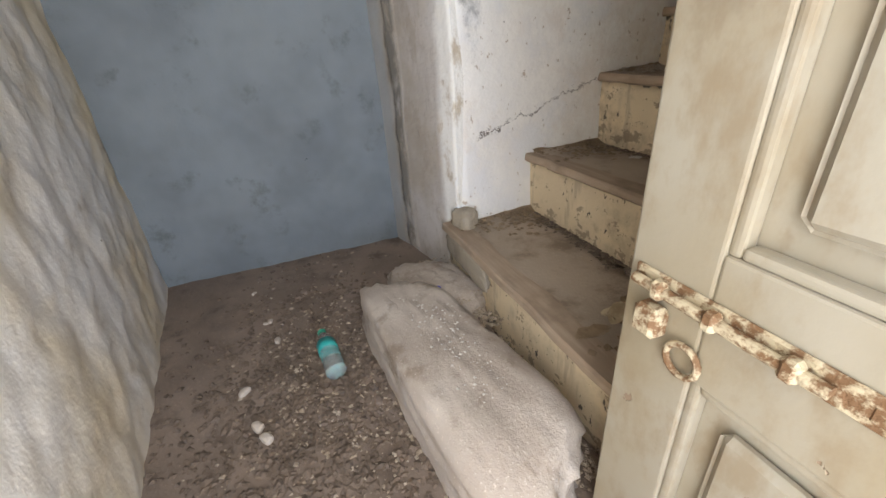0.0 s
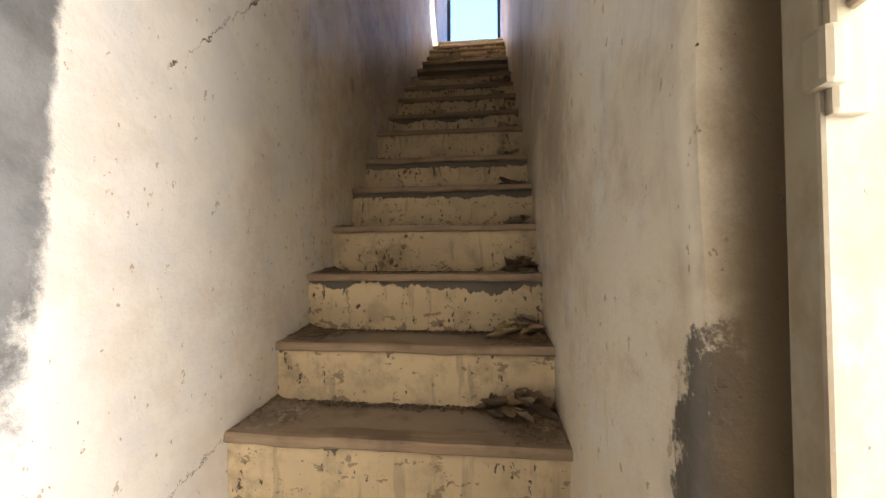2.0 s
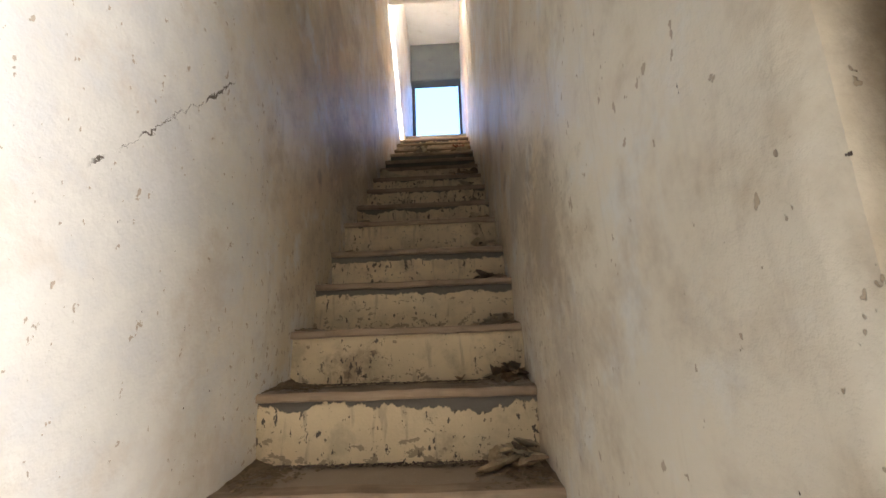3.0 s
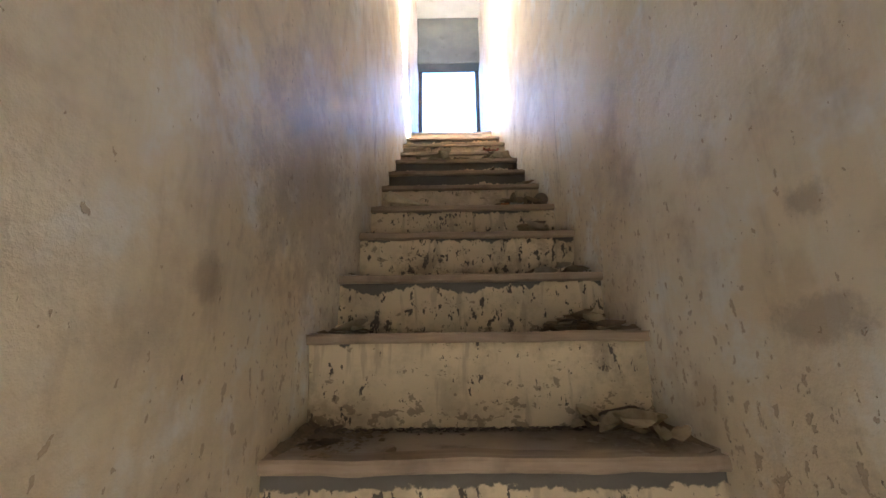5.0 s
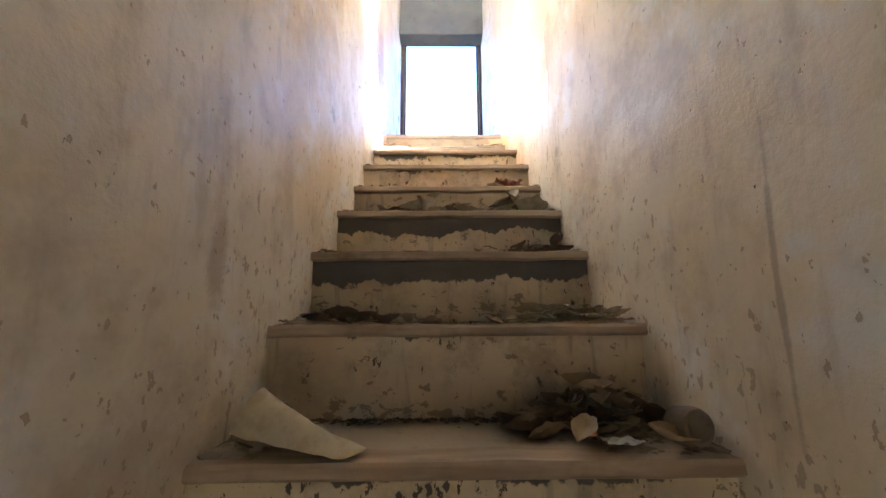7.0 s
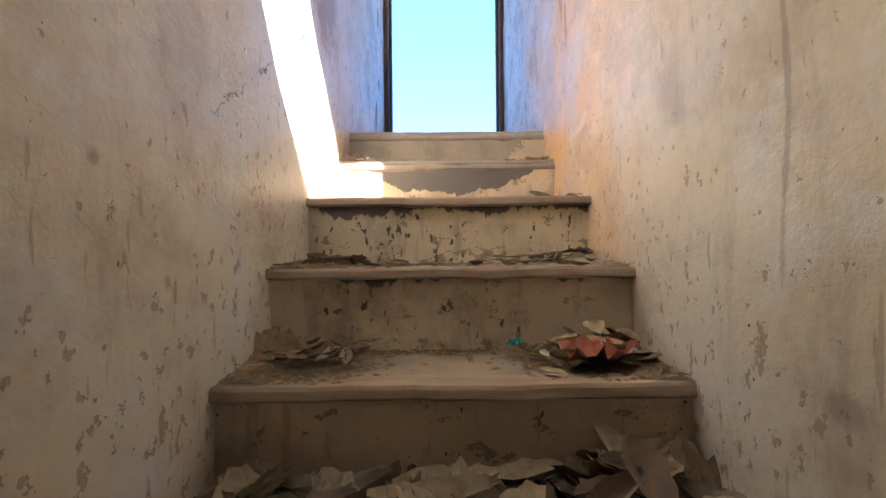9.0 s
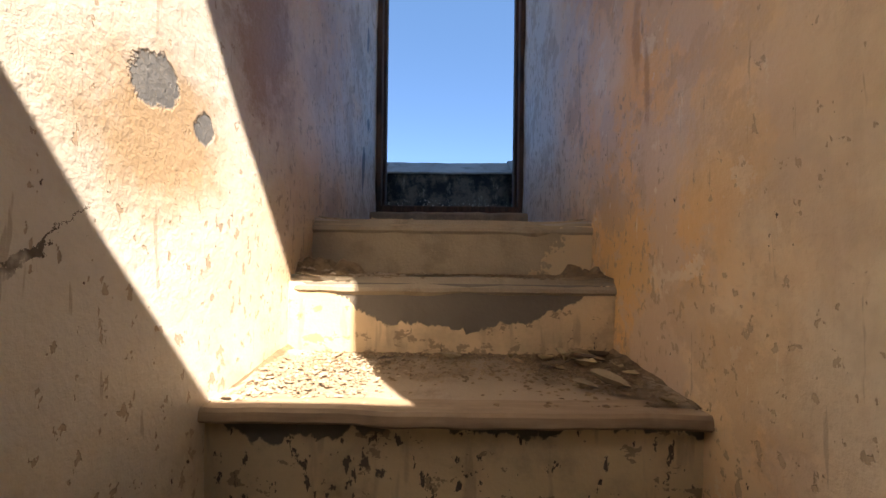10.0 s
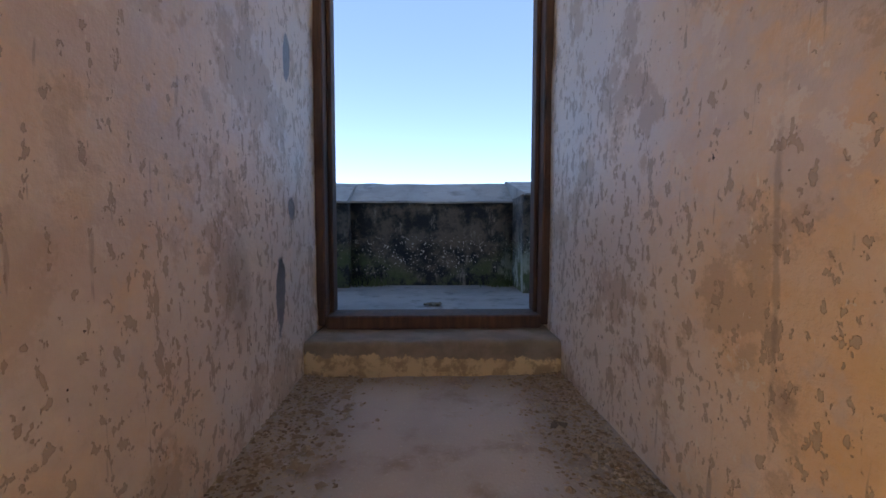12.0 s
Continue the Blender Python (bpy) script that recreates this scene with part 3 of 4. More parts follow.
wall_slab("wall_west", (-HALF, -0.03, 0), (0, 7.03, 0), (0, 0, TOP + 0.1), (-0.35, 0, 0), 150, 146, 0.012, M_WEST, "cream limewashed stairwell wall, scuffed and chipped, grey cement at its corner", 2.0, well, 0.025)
wall_slab("wall_east", (HALF, 7.0, 0), (0, -7.09, 0), (0, 0, TOP + 0.1), (1.3, 0, 0), 150, 146, 0.012, M_EAST, "ochre-cream limewashed stairwell wall with peeling paint and scratches, orange bounce light painted higher up", 2.0, well, 0.02)


def stair_tread(k, parent):
    y0, z = NOSE[k]
    y1 = NOSE[k + 1][0] + 0.03 if k < 19 else 6.72
    bm = bmesh.new()
    nx, ny = 22, 6 if k < 19 else 24
    grid = [[bm.verts.new((-HALF - 0.045 + (2 * HALF + 0.09) * i / nx, y0 + 0.035 + (y1 - y0 - 0.035) * j / ny, z)) for i in range(nx + 1)] for j in range(ny + 1)]
    for j in range(ny):
        for i in range(nx):
            bm.faces.new((grid[j][i], grid[j][i + 1], grid[j + 1][i + 1], grid[j + 1][i]))
    for w in bm.verts:
        w.co.z += lumpy(w.co, 6, 0.006) - 0.004 + 0.012 * max(0, abs(w.co.x) - 0.36) / 0.13 + 0.008 * max(0, (w.co.y - y0) / (y1 - y0) - 0.7)
    bottom = bmesh.ops.extrude_face_region(bm, geom=bm.faces[:])
    for g in bottom["geom"]:
        if isinstance(g, bmesh.types.BMVert):
            g.co.z = z - 0.2
    bmesh.ops.recalc_face_normals(bm, faces=bm.faces)
    return smooth(part("tread", bm, M_TREAD if k < 18 else (M_CEMENT if k == 18 else M_LANDING), parent, at=(0, y0, z)))


def stair_riser(k, parent):
    y0, z = NOSE[k]
    zb = (NOSE[k - 1][1] if k else 0.0) - 0.03
    bm = bmesh.new()
    nx, nz = 26, 7
    skew = lumpy(Vector((k * 3.1, 0, 0)), 1.0, 0.012)
    grid = [[bm.verts.new((-HALF - 0.045 + (2 * HALF + 0.09) * i / nx, y0 + 0.022, zb + (z - 0.012 - zb) * j / nz)) for i in range(nx + 1)] for j in range(nz + 1)]
    for j in range(nz):
        for i in range(nx):
            bm.faces.new((grid[j][i], grid[j][i + 1], grid[j + 1][i + 1], grid[j + 1][i]))
    for w in bm.verts:
        w.co.y += lumpy(w.co, 7, 0.006) + skew * w.co.x
    rear = bmesh.ops.extrude_face_region(bm, geom=bm.faces[:])
    for g in rear["geom"]:
        if isinstance(g, bmesh.types.BMVert):
            g.co.y = y0 + 0.07
    bmesh.ops.recalc_face_normals(bm, faces=bm.faces)
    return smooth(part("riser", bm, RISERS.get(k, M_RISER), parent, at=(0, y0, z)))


def stair_nosing(k, parent):
    """The board along a tread's front edge, worn and split; the top two steps have rounded cement instead."""
    y0, z = NOSE[k]
    bm = bmesh.new()
    cement = k >= 18
    depth, thick = (0.10, 0.07) if cement else (0.085, 0.03)
    n = 40
    ring = []
    for i in range(n + 1):
        x = -HALF - 0.045 + (2 * HALF + 0.09) * i / n
        w = lumpy(Vector((x, k * 2.7, 0)), 5, 0.007)
        bite = max(0, noise.noise(Vector((x * 7, k * 5.0, 2))) - 0.25) * 0.03
        f = y0 + (0.012 if cement else -0.004) + bite + w * 0.6
        t = z + 0.006 + w * 0.5
        b = t - thick - abs(w) * 0.6
        r = 0.03 if cement else 0.007
        ring.append([bm.verts.new(p) for p in ((x, f, b + r), (x, f + 0.002, t - r), (x, f + r, t), (x, f + depth + w, t - 0.003), (x, f + depth + w, b), (x, f + r, b))])
    for a, b in zip(ring, ring[1:]):
        for i in range(6):
            bm.faces.new((a[i], a[(i + 1) % 6], b[(i + 1) % 6], b[i]))
    bm.faces.new(ring[0])
    bm.faces.new(ring[-1][::-1])
    bmesh.ops.recalc_face_normals(bm, faces=bm.faces)
    return part("nosing", bm, M_CEMENT if cement else M_NOSE, parent, "grey cement nosing" if cement else "worn wooden nosing board", at=(0, y0, z))


stairs = new("staircase")
tagged(stairs, "steep narrow masonry stairs with cream-painted risers and worn wooden nosings", "staircase")
for k in range(20):
    stair_tread(k, stairs)
    stair_riser(k, stairs)
    stair_nosing(k, stairs)
bm = bmesh.new()
for k in range(19):
    box(bm, -HALF - 0.05, HALF + 0.05, NOSE[k][0] + 0.06, NOSE[k + 1][0] + 0.055, -0.1, NOSE[k][1] - 0.06)
box(bm, -HALF - 0.05, HALF + 0.05, NOSE[19][0] + 0.06, 7.1, -0.1, NOSE[19][1] - 0.06)
tagged(link("stair_core", bm, M_CEMENT), "solid masonry under the stairs", "masonry", kind="structure")

# ---- lobby at the foot ----
bm = bmesh.new()
nx, ny = 90, 50
grid = [[bm.verts.new((-1.15 + 3.0 * i / nx, -1.4 + 1.5 * j / ny, 0)) for i in range(nx + 1)] for j in range(ny + 1)]
for j in range(ny):
    for i in range(nx):
        bm.faces.new((grid[j][i], grid[j][i + 1], grid[j + 1][i + 1], grid[j + 1][i]))
for w in bm.verts:
    w.co.z = lumpy(w.co, 4, 0.012) + lumpy(w.co, 15, 0.004)
smooth(tagged(link("floor", bm, M_EARTH), "uneven brown earth floor strewn with grit", "floor", kind="structure"))
wall_slab("wall_alcove", (-1.03, -1.3, -0.05), (0, 1.2, 0), (0, 0, 2.8), (-0.3, 0, 0), 40, 60, 0.012, M_BLUE, "blue-grey distempered alcove wall with cloudy stains")
wall_slab("wall_pier", (-1.06, -0.185, -0.05), (0.575, 0.15, 0), (0, 0, 2.8), (-0.05, 0.2, 0), 24, 60, 0.012, M_PIER, "stained off-white plaster pier beside the stairs")
wall_slab("wall_south", (1.24, -0.925, -0.05), (-2.34, -0.345, 0), (0, 0, 2.8), (0.03, -0.3, 0), 170, 150, 0.009, M_SOUTH, "lumpy thick-plastered off-white wall with yellow and brown stains", 9.0)
bm = bmesh.new()
box(bm, 1.245, 1.42, -1.45, -0.93, -0.05, 2.8)
box(bm, 1.245, 1.42, -0.275, -0.093, -0.05, 2.8)
box(bm, 1.245, 1.42, -0.93, -0.275, 2.08, 2.8)
tagged(link("wall_lobby_east", bm, M_SOUTH), "plain plastered lobby wall round the entrance opening", "wall", kind="structure")
bm = bmesh.new()
box(bm, -1.3, 2.0, -1.4, -0.04, 2.7, 2.85)
tagged(link("ceiling", bm, M_CEIL), "grey lobby ceiling slab", "ceiling", kind="structure")
bm = bmesh.new()
box(bm, -0.84, 1.79, -0.24, -0.032, 2.85, 5.6)
tagged(link("wall_over_stairfoot", bm, M_PIER), "plastered wall over the foot of the stairs", "wall", kind="structure")

# unseen low stair roof and high landing roof, placed so sun enters between them
bm = bmesh.new()
box(bm, -0.86, 1.8, -0.24, LOW_END - 0.03, 5.61, 5.655)
box(bm, -HALF + 0.02, HALF - 0.02, -0.24, LOW_END - 0.03, 5.5, 5.62)
tagged(link("ceiling_stairs", bm, M_ROOF_WHITE), "unseen low roof slab over the stairs, white to bounce sunlight", "ceiling", kind="structure")
bm = bmesh.new()
box(bm, -0.86, 1.8, 3.22, 7.3, TOP, TOP + 0.15)
tagged(link("ceiling_landing", bm, M_ROOF_WHITE), "unseen high roof slab over the landing, white to bounce light", "ceiling", kind="structure")

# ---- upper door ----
wall_slab("wall_north", (-0.52, 6.56, 6.36), (1.04, 0, 0), (0, 0, 0.87), (0, 0.2, 0), 20, 20, 0.012, M_NORTH, "grey cement wall over the terrace door, darkened for its shade")
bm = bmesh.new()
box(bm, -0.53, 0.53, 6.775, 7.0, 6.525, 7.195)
tagged(link("lintel", bm, M_NORTH), "cement lintel over the terrace door frame, darkened for its shade", "lintel", kind="structure")
bm = bmesh.new()
for x0, x1, z0, z1 in ((-4.5, -0.78, -0.2, 7.6), (1.75, 4.5, -0.2, 7.6), (-0.78, -0.525, 4.5, 7.6), (0.525, 1.75, 4.5, 7.6), (-0.525, 0.525, 6.72, 7.6)):
    # unseen top raised 0.7 m so its shadow covers the coping
    box(bm, x0, x1, 7.005, 7.2, z0, z1 + 0.7 * (z1 > 7))
tagged(link("facade", bm, M_OUT), "unseen plaster outer wall round the terrace door, raised to shade the parapet", "facade", kind="structure")

frame_1 = new("door_1")
tagged(frame_1, "dark red-brown timber frame of an open terrace doorway", "door frame", kind="structure")
for name, b in (("jamb", (-0.53, -0.456, 6.80, 6.94, 4.78, 6.53)), ("jamb", (0.458, 0.53, 6.80, 6.94, 4.78, 6.53)), ("head", (-0.456, 0.458, 6.803, 6.937, 6.468, 6.523)), ("sill", (-0.456, 0.458, 6.797, 6.94, 4.765, 4.822))):
    bm = bmesh.new()
    box(bm, *b, bevel=0.006)
    part(name, bm, M_FRAME, frame_1, at=((b[0] + b[1]) / 2, b[2], b[4]))
for x0, x1 in ((-0.456, -0.437), (0.439, 0.458)):
    bm = bmesh.new()
    box(bm, x0, x1, 6.87, 6.94, 4.822, 6.462, bevel=0.004)
    part("stop", bm, M_FRAME, frame_1, at=(x0, 6.87, 4.82))
bm = bmesh.new()
box(bm, -0.5, 0.5, 6.62, 7.0, 4.55, 4.765, bevel=0.02, seg=2)
bmesh.ops.subdivide_edges(bm, edges=[e for e in bm.edges if abs(e.verts[0].co.x - e.verts[1].co.x) > 0.5], cuts=24)
for w in bm.verts:
    w.co.y += lumpy(w.co, 9, 0.012)
    w.co.z += lumpy(w.co, 11, 0.006)
smooth(tagged(link("threshold", bm, M_KERB), "crumbling plaster kerb under the door sill", "threshold", kind="structure"))

# ---- terrace ----
bm = bmesh.new()
box(bm, -4.5, 4.5, 7.005, 10.5, 4.4, 4.66)
tagged(link("terrace_floor", bm, M_TERRACE), "grey terrace slab with dirt and scraps", "floor", kind="structure")


def sloped_wall(name, x0, x1, y0, y1, z0, zf, zb, mat, label, cope, lean=0.0):
    bm = bmesh.new()
    box(bm, x0, x1, y0, y1, z0, zf)
    bmesh.ops.subdivide_edges(bm, edges=bm.edges[:], cuts=9, use_grid_fill=True)
    for w in bm.verts:
        w.co.y += lumpy(w.co, 4, 0.02)
        w.co.z += lumpy(w.co, 5, 0.008) if w.co.z > z0 + 0.1 else 0
        w.co.x += lean * (w.co.z - z0)
    smooth(tagged(link(name, bm, mat), label, "parapet", kind="structure"))
    bm = bmesh.new()
    box(bm, x0, x1, y0 - 0.02, y1, zf - 0.005, zb)
    bmesh.ops.subdivide_edges(bm, edges=bm.edges[:], cuts=9, use_grid_fill=True)
    for w in bm.verts:
        s = (w.co.y - y0 + 0.02) / (y1 - y0 + 0.02)
        top = zf + 0.012 + (zb - zf) * s
        w.co.z = min(w.co.z, top)
        w.co.z += lumpy(w.co, 6, 0.012)
        w.co.x += lean * (w.co.z - z0)
    tagged(link("coping", bm, cope), "sloped weathered grey coping of the parapet", "coping", kind="structure")


sloped_wall("parapet", -0.73, 0.73, 8.75, 9.15, 4.6, 5.41, 5.62, M_PARAPET, "black mouldy parapet wall with lichen specks", M_COPING)
sloped_wall("parapet_pier", -4.5, -0.73, 8.6, 9.15, 4.6, 5.405, 5.62, M_PARAPET, "grey weathered parapet return", M_COPING)
sloped_wall("parapet_return", 0.73, 4.5, 8.3, 9.15, 4.6, 5.45, 5.64, M_PARAPET, "dark mouldy parapet return", M_COPING)

# ---- ground, plus unseen outer walls and roof added to block sun ----
bm = bmesh.new()
bmesh.ops.create_grid(bm, x_segments=8, y_segments=8, size=3000)
bmesh.ops.translate(bm, vec=(0, 0, -0.2), verts=bm.verts)
tagged(link("ground", bm, M_GROUND), "dry brown ground", "ground", kind="structure")
# never in view; stands here only to keep sunlight out of the lobby
bm = bmesh.new()
box(bm, 2.01, 5.6, -3.4, 2.0, 2.5, 2.62)
box(bm, 2.01, 5.4, -3.3, -3.1, -0.2, 2.5)
box(bm, 5.3, 5.5, -3.1, -2.6, -0.2, 2.5)
tagged(link("veranda", bm, M_OUT), "unseen plain plastered roof and walls added to keep sun off the entrance", "veranda", kind="structure")


# ---- folded-back door leaf at the foot ----
def door_leaf():
    leaf = new("door_2")
    leaf.location = (0.52, -0.170, 0.03)
    tagged(leaf, "cream-painted panelled wooden door leaf folded open, chipped and stained", "door", kind="structure")

    def piece(name, b, mat=M_DOOR, bevel=0.004, label="", parent=leaf):
        bm = bmesh.new()
        box(bm, *b, bevel=bevel, seg=2)
        return part(name, bm, mat, parent, label)

    w, h, t = 0.62, 1.95, 0.016
    piece("stile", (0, 0.115, -0.022, t, 0, h))
    piece("stile", (w - 0.115, w, -0.022, t, 0, h))
    rails = ((0.0, 0.14), (0.48, 0.655), (1.355, 1.43), (1.83, 1.95))
    for z0, z1 in rails:
        piece("rail", (0.115, w - 0.115, -0.0215, t, z0, z1))
    for (a, b), (c, d) in zip(rails, rails[1:]):
        bm = bmesh.new()
        x0, x1, z0, z1 = 0.115, w - 0.115, b, c
        box(bm, x0, x1, 0.004, 0.014, z0, z1)
        box(bm, x0 + 0.045, x1 - 0.045, -0.012, 0.006, z0 + 0.045, z1 - 0.045, bevel=0.012)
        part("panel", bm, M_DOOR, leaf)
        for q in ((x0, x0 + 0.014, z0, z1), (x1 - 0.014, x1, z0, z1)):
            piece("moulding", (q[0], q[1], -0.018, 0.004, q[2], q[3]), bevel=0.005)
        for q in ((z0, z0 + 0.014), (z1 - 0.014, z1)):
            piece("moulding", (x0 + 0.014, x1 - 0.014, -0.018, 0.004, q[0], q[1]), bevel=0.005)
    # bolt with plate, staple, ring and the upper keeper
    bm = bmesh.new()
    box(bm, 0.012, 0.29, -0.027, -0.02, 0.565, 0.60, bevel=0.003)
    box(bm, 0.262, 0.30, -0.0285, -0.0195, 0.572, 0.593, bevel=0.004)
    bolt = part("bolt_plate", bm, M_RUST, leaf, "rusty flaking bolt plate")
    bm = bmesh.new()
    bmesh.ops.create_cone(bm, cap_ends=True, segments=12, radius1=0.007, radius2=0.007, depth=0.22, matrix=Matrix.Translation((0.13, -0.034, 0.583)) @ Matrix.Rotation(radians(90), 4, "Y"))
    part("bolt_rod", bm, M_RUST, bolt)
    for x in (0.05, 0.12, 0.2):
        bm = bmesh.new()
        box(bm, x, x + 0.018, -0.044, -0.026, 0.57, 0.597, bevel=0.005)
        part("staple", bm, M_RUST, bolt)
    bm = bmesh.new()
    ring_major, ring_minor = 0.022, 0.0045
    loops = []
    for i in range(18):
        a = 2 * math.pi * i / 18
        loops.append([bm.verts.new(((ring_major + ring_minor * math.cos(b)) * math.cos(a) + 0.105, -0.03 + ring_minor * math.sin(b), (ring_major + ring_minor * math.cos(b)) * math.sin(a) + 0.505)) for b in (2 * math.pi * q / 8 for q in range(8))])
    for i in range(18):
        for q in range(8):
            bm.faces.new((loops[i][q], loops[i][(q + 1) % 8], loops[(i + 1) % 18][(q + 1) % 8], loops[(i + 1) % 18][q]))
    part("ring_handle", bm, M_RUST, leaf, "rusty iron ring handle")
    bm = bmesh.new()
    box(bm, 0.035, 0.075, -0.05, -0.02, 0.515, 0.56, bevel=0.008)
    part("hasp", bm, M_RUST, leaf, "rusty hasp knuckle")
    bm = bmesh.new()
    box(bm, 0.045, 0.11, -0.03, -0.02, 0.900, 0.940, bevel=0.004)
    box(bm, 0.055, 0.07, -0.042, -0.028, 0.903, 0.937, bevel=0.004)
    box(bm, 0.085, 0.1, -0.042, -0.028, 0.903, 0.937, bevel=0.004)
    part("keeper", bm, M_RUST, leaf, "rusty painted-over latch keeper")
    bm = bmesh.new()
    box(bm, 0.002, 0.03, -0.030, -0.021, 1.33, 1.425, bevel=0.005, seg=2)
    box(bm, -0.006, 0.012, -0.036, -0.01, 1.35, 1.395, bevel=0.006, seg=2)
    bmesh.ops.create_cone(bm, cap_ends=True, segments=10, radius1=0.006, radius2=0.005, depth=0.012, matrix=Matrix.Translation((0.018, -0.033, 1.41)) @ Matrix.Rotation(radians(90), 4, "X"))
    part("latch_plate", bm, M_DOOR, leaf, "painted-over broken latch plate")
    return leaf


door_leaf()
bm = bmesh.new()
box(bm, 1.14, 1.24, -0.26, -0.085, 0, 2.05, bevel=0.006)
tagged(link("door_post", bm, M_FRAME), "dark timber post carrying the door leaf", "door post", kind="structure")

foot_frame = new("door_frame")
tagged(foot_frame, "dirty brown timber frame behind the folded door leaf", "door frame", kind="structure")
for name, b in (("bead", (0.570, 0.602, -0.118, -0.0925, 0, 2.06)), ("post", (0.602, 0.70, -0.140, -0.0925, 0, 2.06))):
    bm = bmesh.new()
    box(bm, *b, bevel=0.005, seg=2)
    part(name, bm, M_POST, foot_frame, at=(b[0], b[2], 0))


# ---- things on the lobby floor ----
def rough_block(name, centre, size, turn, amp, mat, label, category, seed, power=3.0):
    bm = bmesh.new()
    bmesh.ops.create_icosphere(bm, subdivisions=5, radius=1)
    for w in bm.verts:
        d = w.co.copy()
        r = (abs(d.x) ** power + abs(d.y) ** power + abs(d.z) ** power) ** (-1 / power)
        p = d * r
        q = p * 1.0 + Vector((seed, 0, 0))
        p = p * (1 + lumpy(q, 1.2, 0.06) + lumpy(q, 4, amp) + lumpy(q, 13, amp * 0.7) + lumpy(q, 34, amp * 0.35))
        w.co = Vector((p.x * size[0] / 2 * (1 - 0.16 * p.y), p.y * size[1] / 2 * (1 + 0.12 * p.x), p.z * size[2] / 2))
    ob = link(name, bm, mat)
    ob.matrix_basis = pose(*centre, 0, 0, turn)
    return tagged(smooth(ob), label, category)


rough_block("boulder", (0.07, -0.315, 0.055), (0.88, 0.30, 0.27), 8, 0.045, M_STONE, "pale rough-plastered stone block lying before the first step", "stone", 2.0, 5.0)
rough_block("broken_ledge", (-0.34, -0.21, 0.025), (0.44, 0.30, 0.24), 12, 0.05, M_STONE, "broken cement ledge crumbling beside the first step", "rubble", 9.0, 3.0)


def lathe(profile, n=24):
    bm = bmesh.new()
    rings = [[bm.verts.new((r * math.cos(2 * math.pi * i / n), r * math.sin(2 * math.pi * i / n), z)) for i in range(n)] for z, r in profile]
    for a, b in zip(rings, rings[1:]):
        for i in range(n):
            bm.faces.new((a[i], a[(i + 1) % n], b[(i + 1) % n], b[i]))
    bm.faces.new(rings[0][::-1])
    bm.faces.new(rings[-1])
    return bm


bottle = new("plastic_bottle")
bottle.matrix_basis = pose(-0.105, -0.615, 0.04, 90, 0, -84)
tagged(bottle, "clear plastic water bottle with teal label lying on the floor", "bottle")
ribs = [(0.0, 0.022), (0.004, 0.03)] + [(0.008 + 0.006 * i, 0.031 - (0.0025 if i % 2 else 0)) for i in range(15)] + [(0.1, 0.031), (0.15, 0.031), (0.175, 0.026), (0.2, 0.014), (0.207, 0.0125)]
smooth(part("body", lathe(ribs), M_PET, bottle))
smooth(part("label", lathe([(0.1, 0.0318), (0.148, 0.0318)]), M_LABEL, bottle, "teal paper label"))
part("cap", lathe([(0.205, 0.0145), (0.221, 0.0145), (0.223, 0.012)], 20), M_CAPGREEN, bottle, "green screw cap")

bm = lathe([(0, 0.013), (0.009, 0.013), (0.011, 0.011)], 18)
cap = link("bottle_cap", bm, M_CAPBLUE)
cap.matrix_basis = pose(-0.25, -0.225, 0.135, 20, 10, 0)
tagged(cap, "blue plastic bottle cap on the broken ledge", "bottle cap")


def grit(name, n, area, size, mat, label, seed, height, flat=0.6):
    """Loose crumbs, too many to count, as one mesh; area(rng) gives a place."""
    rng = random.Random(seed)
    verts, faces = [], []
    for _ in range(n):
        x, y = area(rng)
        z = height(x, y)
        s = size * rng.uniform(0.35, 1.0) ** 1.5
        a = rng.uniform(0, 6.28)
        b0 = len(verts)
        for i in range(4):
            t = a + i * math.pi / 2 + rng.uniform(-0.4, 0.4)
            r = s * rng.uniform(0.6, 1.0)
            verts.append((x + r * math.cos(t), y + r * math.sin(t), z - s * 0.1 + rng.uniform(0, 0.25) * s))
        verts.append((x + rng.uniform(-0.3, 0.3) * s, y + rng.uniform(-0.3, 0.3) * s, z + s * flat * rng.uniform(0.4, 1.0)))
        faces += [(b0 + i, b0 + (i + 1) % 4, b0 + 4) for i in range(4)]
    me = bpy.data.meshes.new(name)
    me.from_pydata(verts, [], faces)
    me.materials.append(mat)
    return tagged(new(name, me), label, "debris", kind="stuff")


def near_boulder(r):
    return (r.gauss(-0.05, 0.3), r.gauss(-0.62, 0.13))


def floor_height(x, y):
    p = Vector((x, y, 0))
    return lumpy(p, 4, 0.012) + lumpy(p, 15, 0.004)


grit("gravel", 1100, near_boulder, 0.013, M_GRIT, "pale grit and plaster crumbs on the floor", 5, floor_height)
grit("gravel", 4500, lambda r: (r.gauss(0.0, 0.36), r.gauss(-0.66, 0.2)), 0.021, M_CRUMB, "brown crumbs scattered on the floor", 6, floor_height)
grit("gravel", 900, lambda r: (r.uniform(-0.45, 0.48), r.gauss(-0.125, 0.02)), 0.012, M_GRIT, "crumbs between stone block and first step", 7, lambda x, y: 0.03 + 0.05 * (x < -0.05))


def block_top(x, y):
    c, t = Vector((x - 0.07, y + 0.315)), radians(-8)
    u, v = abs(c.x * math.cos(t) - c.y * math.sin(t)) / 0.44, abs(c.x * math.sin(t) + c.y * math.cos(t)) / 0.15
    return 0.05 + 0.14 * max(0.0, 1 - u ** 3.4 - v ** 3.4) ** 0.3


